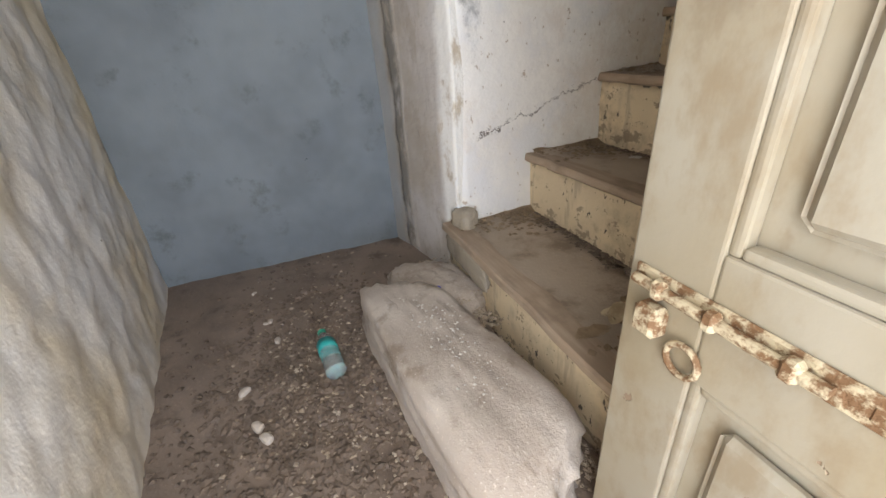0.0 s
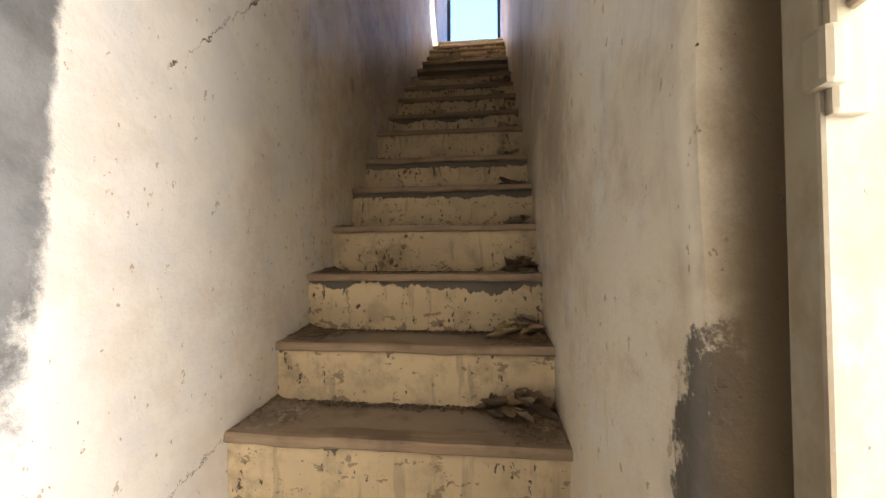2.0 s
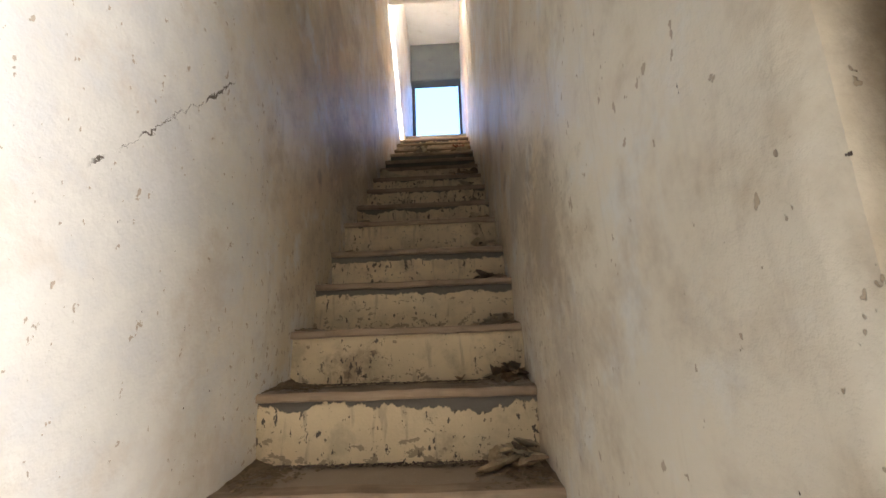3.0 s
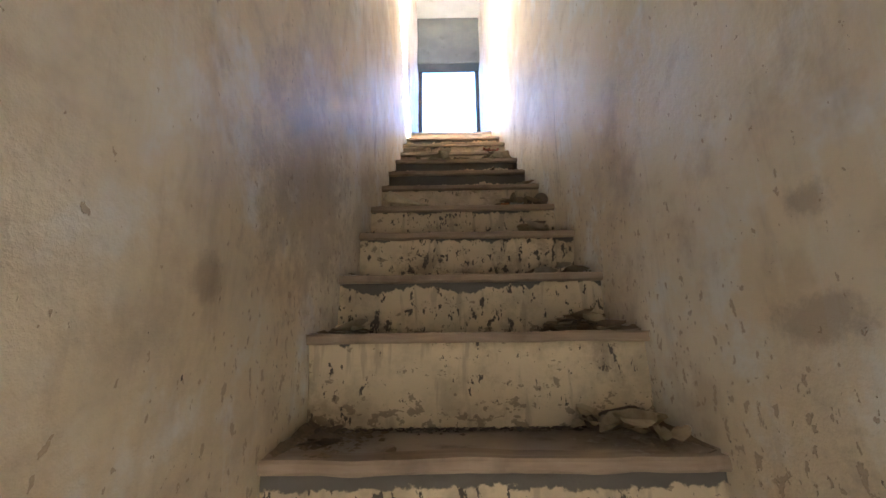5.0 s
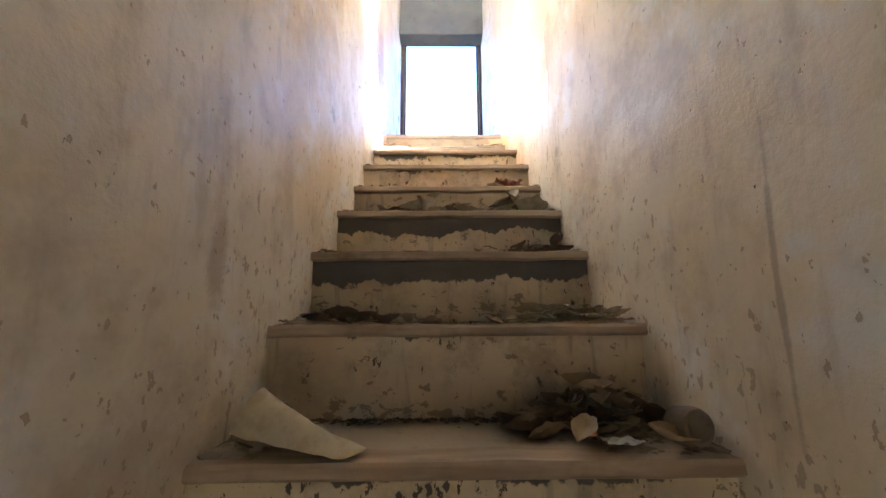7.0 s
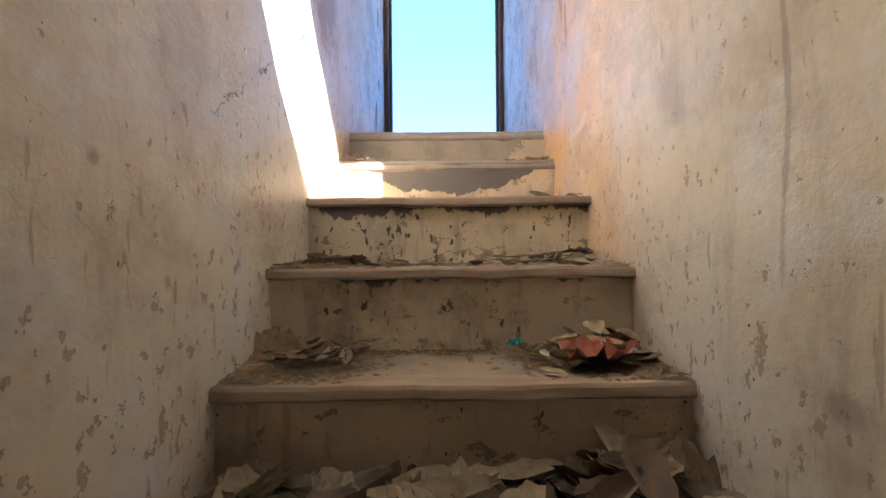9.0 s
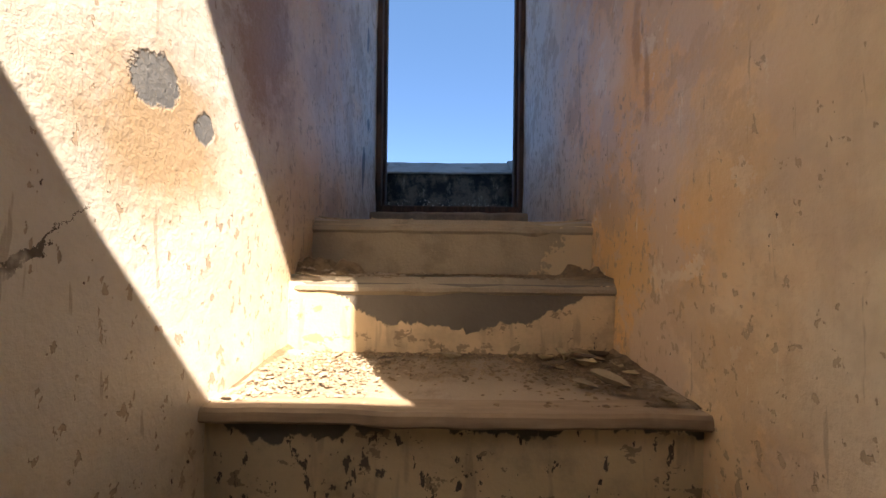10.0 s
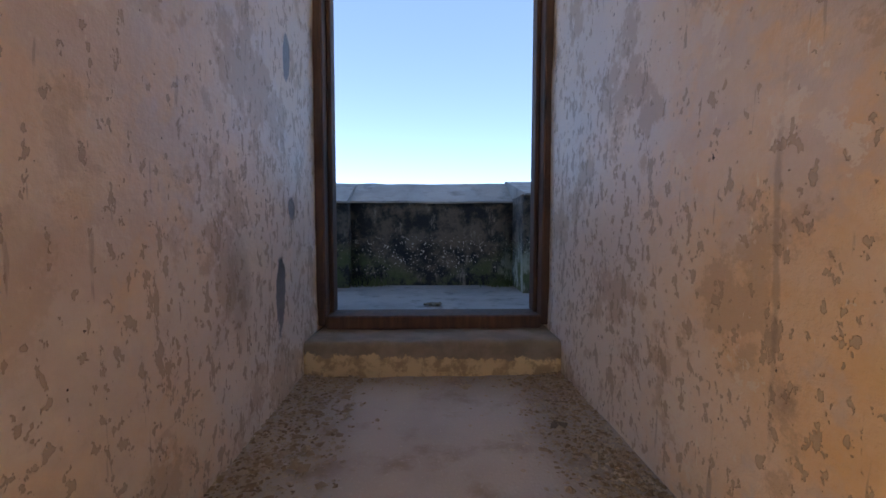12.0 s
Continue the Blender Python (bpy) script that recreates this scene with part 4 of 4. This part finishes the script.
grit("gravel", 260, lambda r: (r.uniform(-0.22, 0.38), r.gauss(-0.3, 0.045)), 0.007, M_PAPER, "white plaster crumbs on the stone block", 12, block_top)
grit("gravel", 500, lambda r: (r.uniform(-0.5, -0.15), r.gauss(-0.2, 0.05)), 0.009, M_GRIT, "white crumbs on the broken ledge", 8, lambda x, y: 0.125)
rng = random.Random(31)
for i in range(14):
    s = rng.uniform(0.012, 0.026)
    x, y = rng.uniform(-0.9, 0.2), rng.uniform(-1.0, -0.5)
    rough_block("pebble", (x, y, floor_height(x, y) + s * 0.25), (s * 1.6, s, s * 0.8), rng.uniform(0, 180), 0.05, M_STONE if i % 2 else M_EARTH, "small loose stone on the earth floor", "stone", i * 3.0).name = "pebble"


rough_block("mortar_lump", (-0.475, -0.015, 0.275), (0.10, 0.09, 0.10), 20, 0.04, M_CEMENT, "grey mortar lump at the corner of the first step", "mortar", 6.0)

rough_block("mortar_patch", (-0.33, -0.078, 0.185), (0.36, 0.036, 0.10), -1, 0.06, M_CEMENT, "grey cement patch on the first riser", "mortar", 14.0, 4.0)


# ---- litter on the stairs ----
def leaf_mesh(seed, length, width, curl):
    """A dry curled leaf with a point, a fold along its rib and a wavy rim."""
    r = random.Random(seed)
    bm = bmesh.new()
    rows = []
    n = 7
    for i in range(n + 1):
        s = i / n
        w = width * math.sin(math.pi * min(1, s * 0.94 + 0.05)) ** 0.7 * r.uniform(0.85, 1.1)
        y = (s - 0.5) * length
        rows.append([bm.verts.new((q * w, y, abs(q) * curl * w * 1.4 + 0.35 * curl * length * (s - 0.5) ** 2 * 2 + r.uniform(-0.04, 0.04) * width)) for q in (-0.5, -0.25, 0, 0.25, 0.5)])
    for a, b in zip(rows, rows[1:]):
        for i in range(4):
            bm.faces.new((a[i], a[i + 1], b[i + 1], b[i]))
    me = bpy.data.meshes.new("leaf")
    bm.to_mesh(me)
    bm.free()
    for p in me.polygons:
        p.use_smooth = True
    return me


LEAVES = []
for i in range(12):
    me = leaf_mesh(70 + i, 0.085 + 0.012 * (i % 4), 0.04 + 0.007 * (i % 3), 0.25 + 0.22 * (i % 4))
    me.materials.append(M_LEAF[i % 4])
    LEAVES.append(me)
LEAF_LABEL = ("tan dry curled leaf lying on a stair tread", "brown dry curled leaf lying on a stair tread", "greyish brittle leaf lying on a stair tread", "dark rotting leaf lying on a stair tread")


def scatter_leaves(k, n, x_mid, x_dev, seed, size=1.0, pile=0.0, y_back=0.75):
    rng = random.Random(seed)
    y0, z = NOSE[k - 1]
    y1 = NOSE[k][0]
    total = int(n * 1.7)
    rest = bmesh.new()
    for i in range(total):
        x = max(-0.44, min(0.44, rng.gauss(x_mid, x_dev)))
        y = y0 + (y1 - y0) * max(0.12, min(0.94, rng.gauss(y_back, 0.22)))
        q = rng.randrange(12)
        h = z + 0.006 + pile * rng.random() * max(0, 1 - abs(x - x_mid) / (2.2 * x_dev))
        tilt = 12 + 150 * pile
        s = 1.2 * size * rng.uniform(0.6, 1.15)
        m = pose(x, y, h, rng.uniform(-tilt, tilt), rng.uniform(-tilt, tilt), rng.uniform(0, 360)) @ Matrix.Diagonal((s, s, s, 1))
        if i < total * 0.45:
            ob = new("leaf", LEAVES[q])
            ob.matrix_basis = m
            tagged(ob, LEAF_LABEL[q % 4], "leaf", "dry leaves on the stairs")
        else:
            done = len(rest.verts)
            rest.from_mesh(LEAVES[q])
            rest.verts.ensure_lookup_table()
            bmesh.ops.transform(rest, matrix=m, verts=rest.verts[done:])
    if len(rest.verts):
        tagged(smooth(link("leaf_litter", rest, M_LEAF[seed % 4])), "broken dry leaves heaped on a stair tread", "leaves", kind="stuff")
    else:
        rest.free()


for args in ((1, 12, 0.33, 0.08, 1, 0.9, 0.05), (2, 16, 0.36, 0.07, 2, 0.95, 0.06), (3, 14, 0.38, 0.07, 3, 0.95, 0.06), (4, 16, 0.41, 0.045, 4, 0.8, 0.07), (5, 14, 0.41, 0.05, 5, 0.8, 0.06),
             (6, 9, 0.42, 0.04, 6, 0.75, 0.05), (7, 12, 0.39, 0.05, 7, 0.85, 0.05), (8, 17, 0.38, 0.06, 8, 1.0, 0.07), (9, 16, 0.39, 0.06, 9, 0.95, 0.06), (10, 14, 0.39, 0.07, 10, 0.9, 0.06),
             (10, 3, -0.42, 0.03, 11, 0.7, 0.02), (11, 18, 0.36, 0.07, 12, 0.95, 0.08), (12, 36, 0.32, 0.10, 13, 0.85, 0.09), (13, 30, 0.36, 0.10, 14, 0.75, 0.05), (13, 12, -0.36, 0.09, 15, 0.7, 0.03),
             (14, 14, 0.1, 0.30, 16, 0.6, 0.01), (14, 5, 0.40, 0.05, 17, 0.8, 0.04), (15, 80, 0.0, 0.30, 18, 1.25, 0.03), (15, 30, 0.34, 0.09, 19, 0.9, 0.12), (16, 22, 0.36, 0.08, 20, 0.8, 0.06), (16, 16, -0.36, 0.08, 21, 0.65, 0.03),
             (17, 14, 0.38, 0.08, 22, 0.7, 0.03), (17, 10, -0.38, 0.07, 23, 0.55, 0.02), (18, 10, 0.34, 0.09, 24, 0.6, 0.02), (18, 3, 0.0, 0.2, 25, 0.5, 0.0), (9, 7, -0.40, 0.04, 26, 0.8, 0.03), (8, 4, -0.43, 0.03, 27, 0.7, 0.02), (11, 5, -0.42, 0.03, 28, 0.7, 0.02), (12, 4, -0.44, 0.03, 29, 0.6, 0.02), (17, 8, 0.05, 0.25, 30, 0.5, 0.0), (14, 12, 0.38, 0.07, 31, 0.9, 0.05)):
    scatter_leaves(*args)


def tread_area(k, side, spread=0.10):
    y0, y1 = NOSE[k - 1][0], NOSE[k][0] if k < 20 else 6.6
    return lambda r: (max(-0.47, min(0.47, side * (0.47 - abs(r.gauss(0, spread))))), y0 + (y1 - y0) * min(0.99, max(0.1, 1.02 - abs(r.gauss(0, 0.4)))))


for k in range(1, 20):
    zk = NOSE[k - 1][1]
    for side in (-1, 1):
        n = (420 if side > 0 else 200) + (900 if k > 12 else 0)
        grit("litter", n, tread_area(k, side, 0.13 if k > 14 else 0.08), 0.020 if k < 18 else 0.013, M_CHAFF if (k + (side > 0)) % 3 else M_GRIT, "crumbled leaf chaff and grit on a stair tread", 100 + k * 2 + side, lambda x, y, z=zk: z + 0.004 + 0.014 * max(0, abs(x) - 0.38) / 0.1, 0.4)


for k in range(1, 20):
    grit("litter", 650, lambda r, b=NOSE[k][0]: (r.uniform(-0.48, 0.48), b + 0.02 - abs(r.gauss(0, 0.022))), 0.013, M_CRUMB if k < 13 else M_CHAFF, "dark crumbs along the back of a stair tread", 600 + k, lambda x, y, z=NOSE[k - 1][1]: z + 0.004, 0.5)


def dirt_drift(k, side):
    """Dust and chaff banked in the corner of a tread, against wall and riser."""
    y0, z = NOSE[k - 1]
    y1 = NOSE[k][0] + 0.035
    bm = bmesh.new()
    rows = []
    for j in range(15):
        y = y0 + 0.03 + (y1 - y0 - 0.03) * j / 14
        back = j / 14
        w = 0.02 + 0.05 * back ** 2 + 0.03 * abs(noise.noise(Vector((y * 9, k * 3.0, side * 4.0))))
        h = 0.010 + 0.022 * back + 0.014 * noise.noise(Vector((y * 14, k * 5.0, side * 7.0)))
        rows.append([bm.verts.new((side * (0.50 - w * q * (1 + 0.25 * noise.noise(Vector((y * 30, q * 3, k))))), y, z + 0.003 + max(0.0, h) * (1 - q) ** 1.6 + 0.004 * noise.noise(Vector((y * 60, q * 9, k))))) for q in (0, 0.2, 0.4, 0.6, 0.8, 1.0)])
    for p, q in zip(rows, rows[1:]):
        for i in range(5):
            bm.faces.new((p[i], p[i + 1], q[i + 1], q[i]))
    bmesh.ops.recalc_face_normals(bm, faces=bm.faces)
    return tagged(link("dirt_drift", bm, M_CHAFF), "brown dust and chaff banked in a tread corner", "dirt", kind="stuff")


for k in range(1, 20):
    for side in (-1, 1):
        dirt_drift(k, side)
for side in (-1, 1):
    grit("litter", 900, lambda r, s=side: (s * (0.485 - abs(r.gauss(0, 0.10))), r.uniform(5.58, 6.62)), 0.012, M_CHAFF, "brown chaff along the landing wall", 320 + side, lambda x, y: 4.632 + 0.012 * max(0, abs(x) - 0.38) / 0.1)
    grit("litter", 2200, lambda r, s=side: (s * (0.485 - abs(r.gauss(0, 0.11))), r.uniform(5.58, 6.62)), 0.010, M_GRIT, "plaster crumbs along the landing wall", 300 + side, lambda x, y: 4.632 + 0.012 * max(0, abs(x) - 0.38) / 0.1)
grit("litter", 400, lambda r: (r.uniform(-0.45, 0.45), 6.6 - abs(r.gauss(0, 0.05))), 0.008, M_GRIT, "plaster crumbs under the door sill", 305, lambda x, y: 4.632)
grit("litter", 700, lambda r: (r.uniform(-0.47, -0.2), r.uniform(4.97, 5.32)), 0.010, M_GRIT, "pale plaster crumbs on the sunlit tread", 306, lambda x, y: 4.222)


def crumpled(name, at, size, turn, mat, label, category, seed, amp=0.4):
    bm = bmesh.new()
    bmesh.ops.create_grid(bm, x_segments=9, y_segments=7, size=0.5)
    for w in bm.verts:
        q = w.co * 3 + Vector((seed * 5.0, 0, 0))
        w.co.z += lumpy(q, 1.3, amp * 0.5) + amp * 0.35
        w.co.x += noise.noise(q + Vector((0, 9, 0))) * 0.08
        w.co.y += noise.noise(q + Vector((9, 0, 0))) * 0.08
        w.co = Vector((w.co.x * size[0], w.co.y * size[1], max(0.0, w.co.z) * size[2]))
    ob = link(name, bm, mat)
    solid = ob.modifiers.new("thickness", "SOLIDIFY")
    solid.thickness = 0.0012
    ob.matrix_basis = pose(*at, 0, 0, turn)
    return tagged(ob, label, category)


crumpled("crumpled_wrapper", (0.33, 4.43, 3.795), (0.15, 0.10, 0.09), 10, M_RED, "crumpled dull red wrapper among leaves on a tread", "wrapper", 1, 0.8)
crumpled("wrapper", (0.16, 4.52, 3.80), (0.035, 0.03, 0.03), 30, M_TEAL, "small crumpled teal wrapper on a tread", "wrapper", 2, 0.9)
crumpled("wrapper", (0.335, 4.15, 3.58), (0.025, 0.11, 0.03), 10, M_GREEN, "narrow green and white wrapper among leaves", "wrapper", 3, 0.6)
crumpled("paper_scrap", (0.12, 4.17, 3.58), (0.055, 0.045, 0.012), 25, M_PAPER, "square cream paper scrap on dry leaves", "paper", 4, 0.3)
crumpled("paper_scrap", (-0.10, 4.15, 3.575), (0.11, 0.07, 0.012), 70, M_LEAF[2], "grey plastic scrap on dry leaves", "scrap", 5, 0.3)
crumpled("paper_scrap", (-0.29, 4.83, 3.995), (0.075, 0.04, 0.008), -8, M_LEAF[2], "flat grey paper scrap on a tread", "paper", 6, 0.2)
crumpled("paper_scrap", (-0.40, 4.86, 3.995), (0.035, 0.03, 0.015), 30, M_PAPER, "white paper scrap on a tread", "paper", 7, 0.4)
crumpled("paper_scrap", (0.30, 4.80, 3.995), (0.06, 0.025, 0.01), 5, M_PAPER, "white paper scrap on a tread", "paper", 8, 0.3)
crumpled("paper_scrap", (0.40, 4.45, 3.80), (0.06, 0.04, 0.03), 40, M_PAPER, "crumpled pale scrap beside the red wrapper", "paper", 9, 0.6)
bm = bmesh.new()
rows = []
for i in range(13):
    u = i / 12
    rows.append([bm.verts.new((0.22 * u + 0.03 * math.sin(3 * v), 0.10 * (v - 0.5) * (1 - 0.35 * u), (0.105 * (1 - u) ** 1.3 + 0.012) * math.sin(math.pi * (0.12 + 0.88 * v)) + lumpy(Vector((u, v, 4)), 4, 0.006))) for v in (q / 8 for q in range(9))])
for p, q in zip(rows, rows[1:]):
    for i in range(8):
        bm.faces.new((p[i], p[i + 1], q[i + 1], q[i]))
husk = smooth(link("husk", bm, M_PALE))
husk.modifiers.new("thickness", "SOLIDIFY").thickness = 0.002
husk.matrix_basis = pose(-0.43, 3.16, 2.852, 0, 0, -12)
tagged(husk, "large pale folded husk lying on a tread", "husk")
crumpled("wrapper", (0.24, 3.15, 2.87), (0.04, 0.03, 0.03), 0, M_ORANGE, "small bright orange wrapper among leaves", "wrapper", 11, 0.8)
crumpled("paper_scrap", (0.30, 3.13, 2.865), (0.07, 0.04, 0.025), 0, M_PAPER, "white scrap among dry leaves", "paper", 13, 0.6)
crumpled("paper_scrap", (0.40, 3.45, 3.10), (0.09, 0.05, 0.03), 20, M_PALE, "pale torn scrap among dry leaves", "scrap", 14, 0.6)
crumpled("paper_scrap", (0.40, 3.80, 3.34), (0.08, 0.04, 0.012), -5, M_PAPER, "pale flat scrap on a tread", "paper", 15, 0.4)
crumpled("paper_scrap", (-0.20, 0.53, 0.498), (0.035, 0.03, 0.012), 30, M_PAPER, "white plaster flake on a tread", "flake", 16, 0.4)
crumpled("paper_scrap", (0.04, 0.50, 0.498), (0.025, 0.018, 0.012), 10, M_PALE, "cream plaster flake on a tread", "flake", 17, 0.4)
crumpled("paper_scrap", (0.28, 0.17, 0.262), (0.06, 0.05, 0.02), 40, M_LEAF[0], "tan broken tile flake on the first tread", "flake", 18, 0.5)
crumpled("scrap", (0.35, 6.22, 4.634), (0.05, 0.04, 0.012), 60, M_LEAF[3], "dark curled leaf scrap on the landing", "scrap", 19, 0.4)
crumpled("scrap", (-0.41, 5.8, 4.634), (0.05, 0.03, 0.014), 0, M_STONE, "plaster flake on the landing", "flake", 20, 0.5)
crumpled("scrap", (0.43, 6.56, 4.634), (0.08, 0.04, 0.02), 10, M_LEAF[2], "grey leaf scrap under the door sill", "scrap", 21, 0.5)
crumpled("scrap", (0.11, 6.5, 4.634), (0.04, 0.03, 0.02), 50, M_LEAF[2], "grey leaf scrap on the landing", "scrap", 22, 0.6)
crumpled("scrap", (-0.30, 7.5, 4.664), (0.12, 0.03, 0.02), 5, M_PAPER, "white paper scrap on the terrace", "paper", 23, 0.4)
crumpled("scrap", (0.0, 7.8, 4.664), (0.12, 0.06, 0.05), 5, M_LEAF[3], "dark crumpled rag on the terrace", "rag", 24, 0.8)

# curl of bark and a cigarette-like paper roll
bm = lathe([(0, 0.028), (0.01, 0.036), (0.05, 0.038), (0.062, 0.033), (0.064, 0.026), (0.058, 0.012), (0.056, 0.002)], 18)
curl = link("bark_curl", bm, M_BARK)
curl.matrix_basis = pose(0.43, 3.17, 2.888, 82, 0, 10)
tagged(curl, "dark round curl of bark against the wall", "bark")
bm = lathe([(0, 0.011), (0.05, 0.0115), (0.052, 0.009)], 14)
roll = link("paper_roll", bm, M_PALE)
roll.matrix_basis = pose(0.44, 0.43, 0.51, 65, 0, 15)
tagged(roll, "small pale paper roll among leaves", "paper roll")
bm = lathe([(0, 0.009), (0.004, 0.009), (0.005, 0.007)], 14)
red_cap = link("bottle_cap", bm, M_RED)
red_cap.matrix_basis = pose(0.15, 5.68, 4.636, 0, 0, 0)
tagged(red_cap, "rust-red crown cap on the landing", "bottle cap")

# grass in the parapet's corners
for gx, n, sd in ((0.60, 150, 1), (-0.58, 110, 2)):
    rng = random.Random(sd)
    verts, faces = [], []
    for i in range(n):
        x, y = rng.gauss(gx, 0.09), 8.72 - abs(rng.gauss(0, 0.05))
        h, a = rng.uniform(0.04, 0.13), rng.uniform(0, 6.28)
        b0 = len(verts)
        dx, dy = math.cos(a), math.sin(a)
        x = max(-0.71, min(0.71, x))
        verts += [(x - dy * 0.004, y + dx * 0.004, 4.66), (x + dy * 0.004, y - dx * 0.004, 4.66), (x + dx * h * 0.5, y + dy * h * 0.3, 4.66 + h)]
        faces.append((b0, b0 + 1, b0 + 2))
    me = bpy.data.meshes.new("grass_tuft")
    me.from_pydata(verts, [], faces)
    me.materials.append(M_MOSS)
    tagged(new("grass_tuft", me), "small green grass tuft at the parapet foot", "grass", kind="stuff")


def corner_heap(at, size, seed, label):
    """A low heap of mortar crumbs and chaff swept into a corner."""
    bm = bmesh.new()
    n = 18
    rows = [[bm.verts.new((at[0] + (i / n - 0.5) * size[0], at[1] + (j / n - 0.5) * size[1], at[2] - 0.004)) for i in range(n + 1)] for j in range(n + 1)]
    for j in range(n):
        for i in range(n):
            bm.faces.new((rows[j][i], rows[j][i + 1], rows[j + 1][i + 1], rows[j + 1][i]))
    for w in bm.verts:
        u, v = abs(w.co.x - at[0]) / (size[0] / 2), abs(w.co.y - at[1]) / (size[1] / 2)
        w.co.z += max(0.0, 1 - u * u - v * v) * size[2] * (1 + 1.2 * noise.noise(w.co * 30 + Vector((seed, 0, 0)))) + 0.006 * noise.noise(w.co * 70)
    return tagged(link("rubble_heap", bm, M_CHAFF), label, "rubble", kind="stuff")


corner_heap((-0.42, 5.46, 4.44), (0.34, 0.20, 0.05), 1, "brown mortar crumbs heaped in a step corner")
corner_heap((0.44, 5.47, 4.44), (0.22, 0.14, 0.035), 2, "brown mortar crumbs heaped in a step corner")
corner_heap((-0.44, 4.54, 3.765), (0.30, 0.16, 0.06), 3, "leaf chaff heaped in a tread corner")
corner_heap((0.44, 4.28, 3.555), (0.34, 0.22, 0.09), 4, "dark leaf mould heaped in a tread corner")
corner_heap((0.45, 1.88, 1.668), (0.20, 0.14, 0.06), 5, "leaf mould heaped in a tread corner")
grit("litter", 700, lambda r: (-0.47 + abs(r.gauss(0, 0.13)), 5.50 - abs(r.gauss(0, 0.06))), 0.014, M_GRIT, "mortar crumbs on the cement step", 401, lambda x, y: 4.446 + 0.03 * max(0, -x - 0.3) / 0.2)
grit("litter", 900, lambda r: (r.uniform(-0.46, 0.46), 5.20 + r.gauss(0, 0.07)), 0.011, M_CHAFF, "chaff on the tread below the cement step", 402, lambda x, y: 4.221)
for side in (-1, 1):
    grit("litter", 110, lambda r, q=side: (q * (0.47 - abs(r.gauss(0, 0.10))), r.uniform(5.6, 6.6)), 0.024, M_GRIT, "plaster flakes along the landing wall", 410 + side, lambda x, y: 4.634)
    grit("litter", 70, lambda r, q=side: (q * (0.46 - abs(r.gauss(0, 0.09))), r.uniform(5.7, 6.6)), 0.026, M_LEAF[1], "broken leaf bits along the landing wall", 420 + side, lambda x, y: 4.634, 0.3)


def twig(at, length, turn, seed):
    """A thin bent dry stalk with one side shoot."""
    r = random.Random(seed)
    bm = bmesh.new()
    for start, span, lean, fat in ((0.0, length, 0.0, 0.0028), (0.55 * length, 0.35 * length, 0.6, 0.0018)):
        rings = []
        for i in range(8):
            u = i / 7
            p = Vector((start + span * u * math.cos(lean), span * u * math.sin(lean) + 0.012 * math.sin(3 * u + seed), 0.004 + 0.012 * u * r.random()))
            rr = fat * (1 - 0.5 * u)
            rings.append([bm.verts.new(p + Vector((0, rr * math.cos(a), rr * math.sin(a)))) for a in (0, 1.57, 3.14, 4.71)])
        for a, b in zip(rings, rings[1:]):
            for i in range(4):
                bm.faces.new((a[i], a[(i + 1) % 4], b[(i + 1) % 4], b[i]))
    ob = link("twig", bm, M_BARK if seed % 3 else M_LEAF[0])
    ob.matrix_basis = pose(*at, 0, 0, turn)
    return tagged(ob, "thin dry brown twig lying on a tread", "twig", "dry twigs on the stairs")


rng = random.Random(77)
for k, side, n in ((16, -1, 9), (16, 1, 5), (17, -1, 5), (17, 1, 5), (15, 1, 6), (13, 1, 5), (14, 1, 4), (18, 1, 3), (9, 1, 3), (12, 1, 4)):
    y0, z = NOSE[k - 1]
    for i in range(n):
        twig((side * rng.uniform(0.22, 0.40) - 0.05, rng.uniform(y0 + 0.1, NOSE[k][0] - 0.03), z + rng.uniform(0.008, 0.03)), rng.uniform(0.06, 0.14), rng.uniform(-60, 60) + 180 * (i % 2), k * 20 + i)
